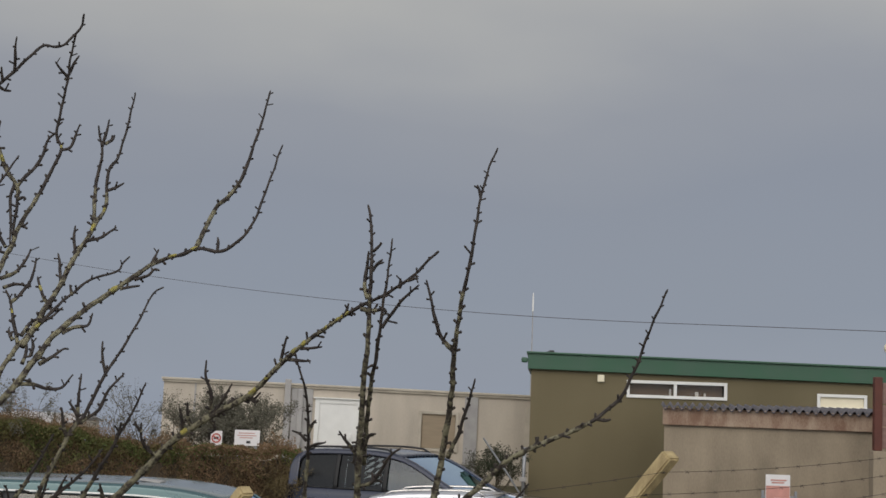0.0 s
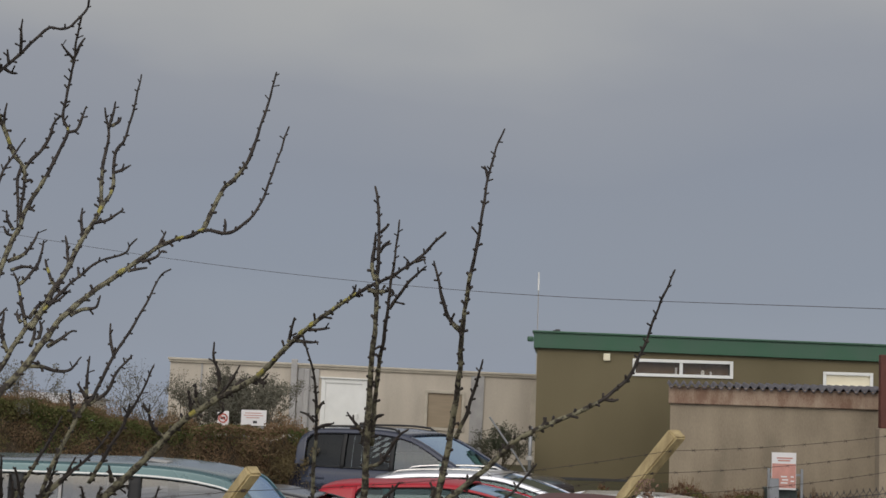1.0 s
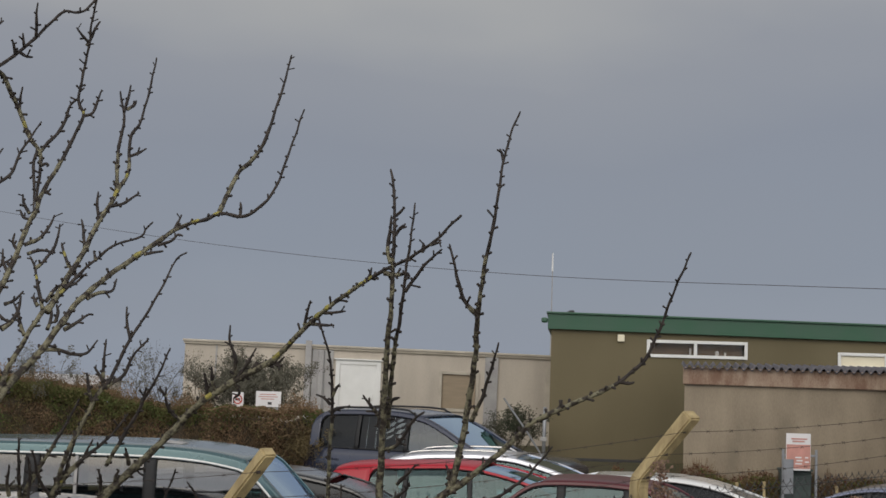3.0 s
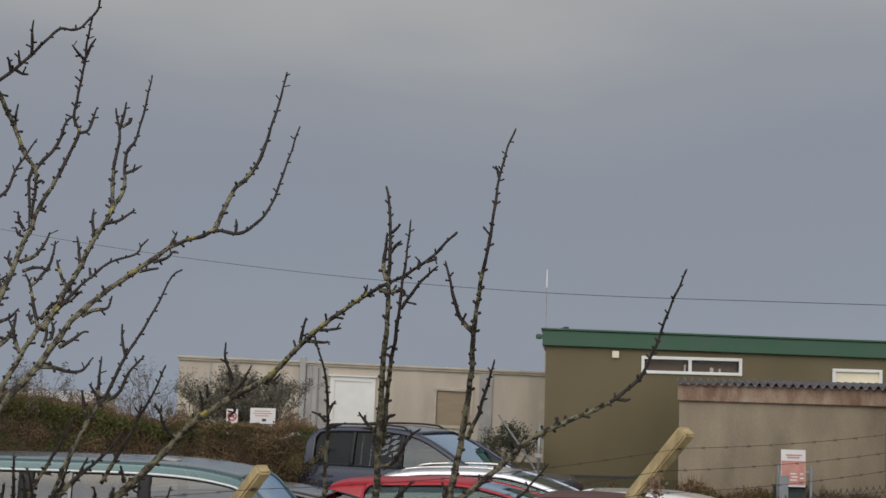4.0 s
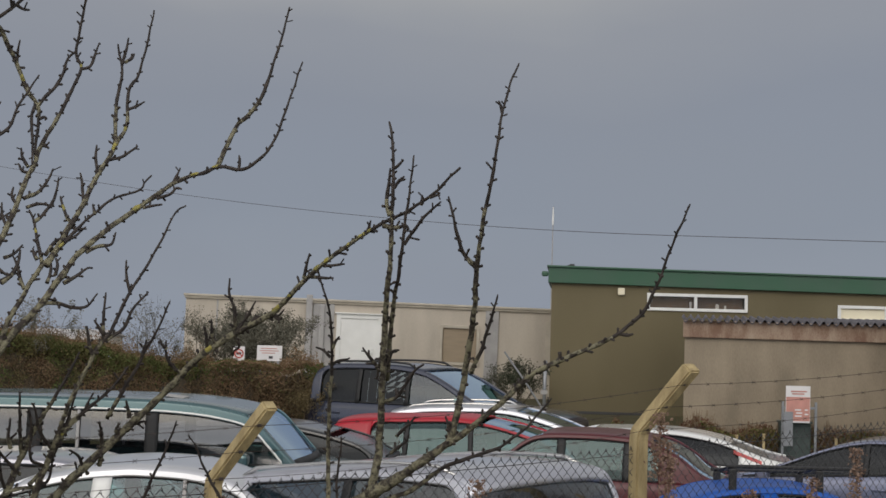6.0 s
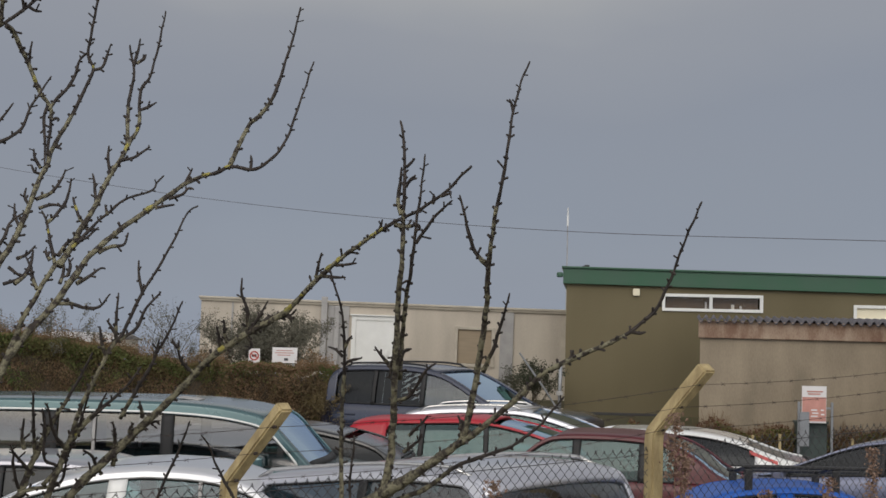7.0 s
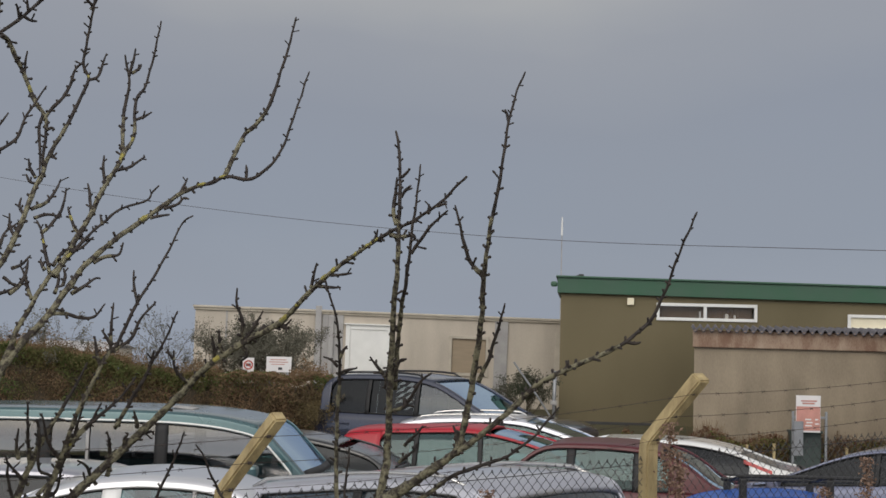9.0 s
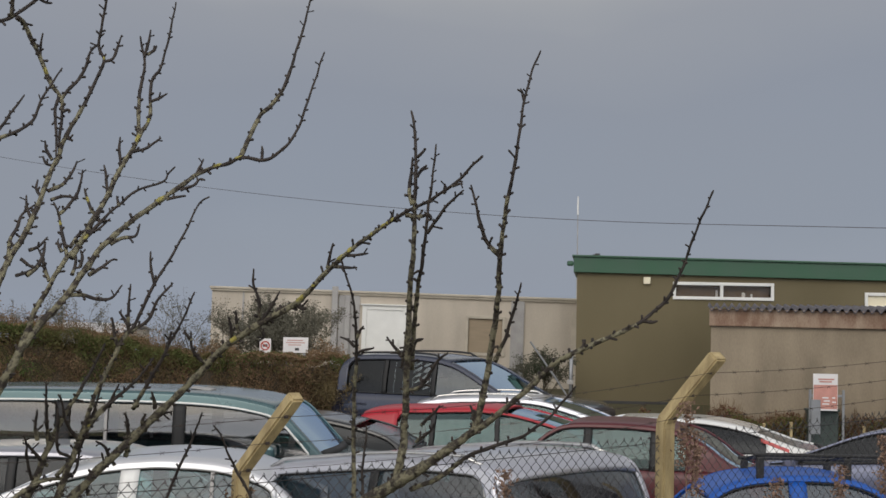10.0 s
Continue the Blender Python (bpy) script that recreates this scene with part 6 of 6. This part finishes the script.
limb([(-0.737, 3.069, 2.507), (-0.708, 3.041, 2.589), (-0.676, 3.03, 2.66), (-0.646, 3.028, 2.72), (-0.621, 3.033, 2.758), (-0.593, 3.04, 2.824), (-0.56, 3.055, 2.885), (-0.533, 3.074, 2.946), (-0.515, 3.089, 2.99), (-0.497, 3.092, 3.002)], 0.0054, 0.0025, 94)
limb([(-0.631, 3.032, 2.736), (-0.601, 3.042, 2.759), (-0.587, 3.043, 2.791), (-0.557, 3.05, 2.832)], 0.0041, 0.0025, 95)
limb([(-0.59, 3.041, 2.824), (-0.598, 3.042, 2.856), (-0.601, 3.049, 2.891)], 0.0036, 0.0025, 96)
limb([(-0.636, 3.03, 2.736), (-0.636, 3.024, 2.769), (-0.634, 3.025, 2.826)], 0.0041, 0.0025, 97)
limb([(-0.636, 3.027, 2.747), (-0.646, 3.02, 2.763), (-0.652, 3.015, 2.774)], 0.0036, 0.0025, 98)
limb([(-0.655, 3.025, 2.709), (-0.66, 3.018, 2.725), (-0.663, 3.01, 2.763)], 0.0041, 0.0029, 99)
limb([(-0.826, 3.101, 2.311), (-0.784, 3.095, 2.4), (-0.742, 3.069, 2.502), (-0.704, 3.059, 2.569), (-0.669, 3.067, 2.602), (-0.622, 3.074, 2.647), (-0.595, 3.07, 2.686)], 0.0109, 0.0029, 100, lichen=1)
limb([(-0.877, 3.088, 2.311), (-0.822, 3.07, 2.435), (-0.793, 3.054, 2.502), (-0.76, 3.043, 2.569), (-0.734, 3.041, 2.613), (-0.703, 3.041, 2.668), (-0.683, 3.042, 2.712)], 0.0118, 0.0029, 101)
limb([(-0.789, 3.05, 2.514), (-0.785, 3.016, 2.57), (-0.781, 2.985, 2.638)], 0.0045, 0.0025, 102)
limb([(-0.804, 3.025, 2.526), (-0.804, 3.007, 2.554), (-0.798, 2.994, 2.586)], 0.0045, 0.0025, 103)
limb([(-0.741, 3.065, 2.508), (-0.714, 3.06, 2.553), (-0.696, 3.045, 2.603), (-0.685, 3.037, 2.634)], 0.0045, 0.0025, 104)
limb([(-0.723, 3.052, 2.553), (-0.684, 3.065, 2.586), (-0.668, 3.061, 2.613), (-0.657, 3.058, 2.634)], 0.0045, 0.0025, 105)
limb([(-0.775, 3.045, 2.541), (-0.769, 3.037, 2.564), (-0.769, 3.013, 2.603)], 0.0045, 0.0025, 106)
limb([(-0.783, 3.087, 2.45), (-0.742, 3.093, 2.5), (-0.72, 3.084, 2.545), (-0.699, 3.084, 2.573)], 0.0045, 0.0025, 107)
limb([(-0.856, 3.042, 2.405), (-0.81, 3.066, 2.441), (-0.756, 3.112, 2.452), (-0.737, 3.091, 2.511)], 0.0054, 0.0029, 108)
limb([(-0.664, 3.167, 2.484), (-0.655, 3.144, 2.531), (-0.656, 3.115, 2.575)], 0.0054, 0.0029, 109)
limb([(-0.625, 3.16, 2.536), (-0.629, 3.147, 2.554), (-0.62, 3.141, 2.572)], 0.0054, 0.0029, 110)
limb([(-0.685, 3.162, 2.467), (-0.693, 3.145, 2.485), (-0.696, 3.131, 2.503), (-0.711, 3.108, 2.519)], 0.0045, 0.0029, 111)
limb([(-0.642, 3.316, 2.283), (-0.608, 3.309, 2.378), (-0.584, 3.295, 2.439), (-0.56, 3.281, 2.488), (-0.541, 3.265, 2.53), (-0.526, 3.248, 2.57)], 0.0045, 0.0025, 112)
limb([(-0.386, 3.307, 2.244), (-0.423, 3.334, 2.357), (-0.447, 3.327, 2.416), (-0.465, 3.318, 2.446), (-0.481, 3.3, 2.488), (-0.491, 3.284, 2.518), (-0.505, 3.269, 2.542)], 0.0045, 0.0025, 113)
limb([(-0.192, 3.203, 2.266), (-0.193, 3.248, 2.397), (-0.195, 3.251, 2.454), (-0.19, 3.241, 2.512), (-0.187, 3.23, 2.55)], 0.0041, 0.0025, 114)
limb([(-0.603, 3.145, 2.583), (-0.604, 3.134, 2.6), (-0.607, 3.122, 2.617)], 0.0045, 0.0025, 115)
limb([(-0.073, 3.137, 2.56), (-0.051, 3.12, 2.584), (-0.037, 3.109, 2.602)], 0.0045, 0.0025, 116)
limb([(-0.084, 3.147, 2.526), (-0.056, 3.129, 2.55), (-0.049, 3.122, 2.567)], 0.0041, 0.0025, 117)
limb([(-0.091, 3.088, 2.439), (-0.031, 3.051, 2.47), (0.017, 3.024, 2.51), (0.08, 2.987, 2.54), (0.121, 2.965, 2.557), (0.156, 2.95, 2.584), (0.187, 2.94, 2.616), (0.216, 2.931, 2.654)], 0.0054, 0.0026, 118)
limb([(-0.822, 3.062, 2.446), (-0.825, 3.026, 2.493), (-0.82, 3.015, 2.516), (-0.823, 2.998, 2.536)], 0.0036, 0.0025, 119)
limb([(-0.796, 3.07, 2.473), (-0.814, 3.03, 2.504), (-0.823, 3.004, 2.527)], 0.0041, 0.0025, 120)
limb([(-0.735, 3.158, 2.407), (-0.735, 3.145, 2.429), (-0.731, 3.143, 2.438)], 0.0041, 0.0025, 121)
limb([(-0.603, 3.156, 2.565), (-0.579, 3.162, 2.574), (-0.574, 3.169, 2.567)], 0.0036, 0.0025, 122)
limb([(-0.735, 3.06, 2.525), (-0.749, 3.023, 2.56), (-0.752, 2.993, 2.604), (-0.756, 2.983, 2.616)], 0.0041, 0.0025, 123)
limb([(-0.752, 3.067, 2.491), (-0.768, 3.042, 2.504), (-0.763, 3.012, 2.555), (-0.758, 2.996, 2.588)], 0.0036, 0.0025, 124)
limb([(-0.772, 2.957, 2.829), (-0.79, 2.968, 2.871), (-0.801, 2.975, 2.892)], 0.0041, 0.0025, 125)
limb([(-0.736, 2.981, 2.841), (-0.733, 2.997, 2.873), (-0.739, 3.002, 2.889)], 0.0041, 0.0025, 126)
limb([(-0.724, 2.994, 2.857), (-0.721, 3.002, 2.874), (-0.727, 3.007, 2.89)], 0.0041, 0.0025, 127)
limb([(-0.814, 2.965, 2.886), (-0.797, 2.98, 2.898), (-0.787, 2.993, 2.912)], 0.0036, 0.0025, 128)
limb([(-0.825, 2.949, 2.869), (-0.804, 2.951, 2.854), (-0.786, 2.964, 2.86)], 0.0036, 0.0025, 129)
limb([(-0.813, 3.035, 2.992), (-0.824, 3.042, 3.008), (-0.825, 3.052, 3.026)], 0.0036, 0.0025, 130)
limb([(-0.793, 3.119, 3.116), (-0.777, 3.122, 3.111), (-0.778, 3.121, 3.109)], 0.0036, 0.0025, 131)
limb([(-0.803, 3.081, 3.056), (-0.816, 3.079, 3.061), (-0.825, 3.083, 3.075)], 0.0036, 0.0025, 132)
limb([(-0.32, 3.082, 2.798), (-0.306, 3.086, 2.786), (-0.303, 3.083, 2.79)], 0.0036, 0.0025, 133)
limb([(-0.362, 3.099, 2.773), (-0.344, 3.094, 2.781), (-0.353, 3.09, 2.792)], 0.0041, 0.0025, 134)
limb([(-0.803, 3.139, 3.169), (-0.794, 3.146, 3.175), (-0.788, 3.147, 3.171)], 0.0036, 0.0025, 135)
limb([(-0.226, 3.135, 2.373), (-0.181, 3.115, 2.409), (-0.126, 3.085, 2.447), (-0.072, 3.052, 2.484), (-0.024, 3.022, 2.52), (0.018, 2.996, 2.553)], 0.0173, 0.0091, 136)
limb([(-0.024, 3.022, 2.52), (0.016, 2.997, 2.551), (0.034, 2.985, 2.58), (0.052, 2.954, 2.672), (0.062, 2.909, 2.756), (0.067, 2.874, 2.808), (0.069, 2.82, 2.888), (0.076, 2.775, 2.967), (0.091, 2.744, 3.054), (0.102, 2.747, 3.144), (0.116, 2.761, 3.206), (0.132, 2.772, 3.248)], 0.0086, 0.0025, 137)
limb([(-0.645, 3.131, 2.58), (-0.606, 3.116, 2.648), (-0.582, 3.109, 2.687), (-0.571, 3.103, 2.713), (-0.549, 3.098, 2.748), (-0.535, 3.092, 2.782), (-0.521, 3.089, 2.815)], 0.0045, 0.0025, 138)
limb([(-0.494, 3.14, 2.669), (-0.515, 3.127, 2.683), (-0.528, 3.111, 2.707), (-0.528, 3.098, 2.738)], 0.0045, 0.0026, 139)
limb([(-0.527, 3.104, 2.721), (-0.537, 3.097, 2.731), (-0.539, 3.093, 2.74)], 0.0041, 0.0025, 140)
limb([(-0.575, 3.103, 2.706), (-0.57, 3.1, 2.72), (-0.566, 3.095, 2.737)], 0.0036, 0.0025, 141)
limb([(-0.600, 3.040, 1.100), (-0.771, 2.963, 1.750), (-0.875, 2.886, 2.559)], 0.0189, 0.0118, 300, 0.3)
limb([(-0.600, 3.040, 1.100), (-0.745, 3.078, 1.621), (-0.834, 3.116, 2.303)], 0.0218, 0.0136, 301, 0.3)
limb([(-0.600, 3.040, 1.100), (-0.368, 3.087, 1.657), (-0.226, 3.135, 2.373)], 0.0276, 0.0173, 302, 0.3)
limb([(-0.600, 3.040, 1.100), (-0.740, 3.071, 1.625), (-0.826, 3.101, 2.311)], 0.0174, 0.0109, 303, 0.3)
limb([(-0.600, 3.040, 1.100), (-0.772, 3.064, 1.625), (-0.877, 3.088, 2.311)], 0.0189, 0.0118, 304, 0.3)
limb([(-0.600, 3.040, 1.100), (-0.361, 3.169, 1.661), (-0.214, 3.298, 2.383)], 0.0094, 0.0059, 305, 0.3)
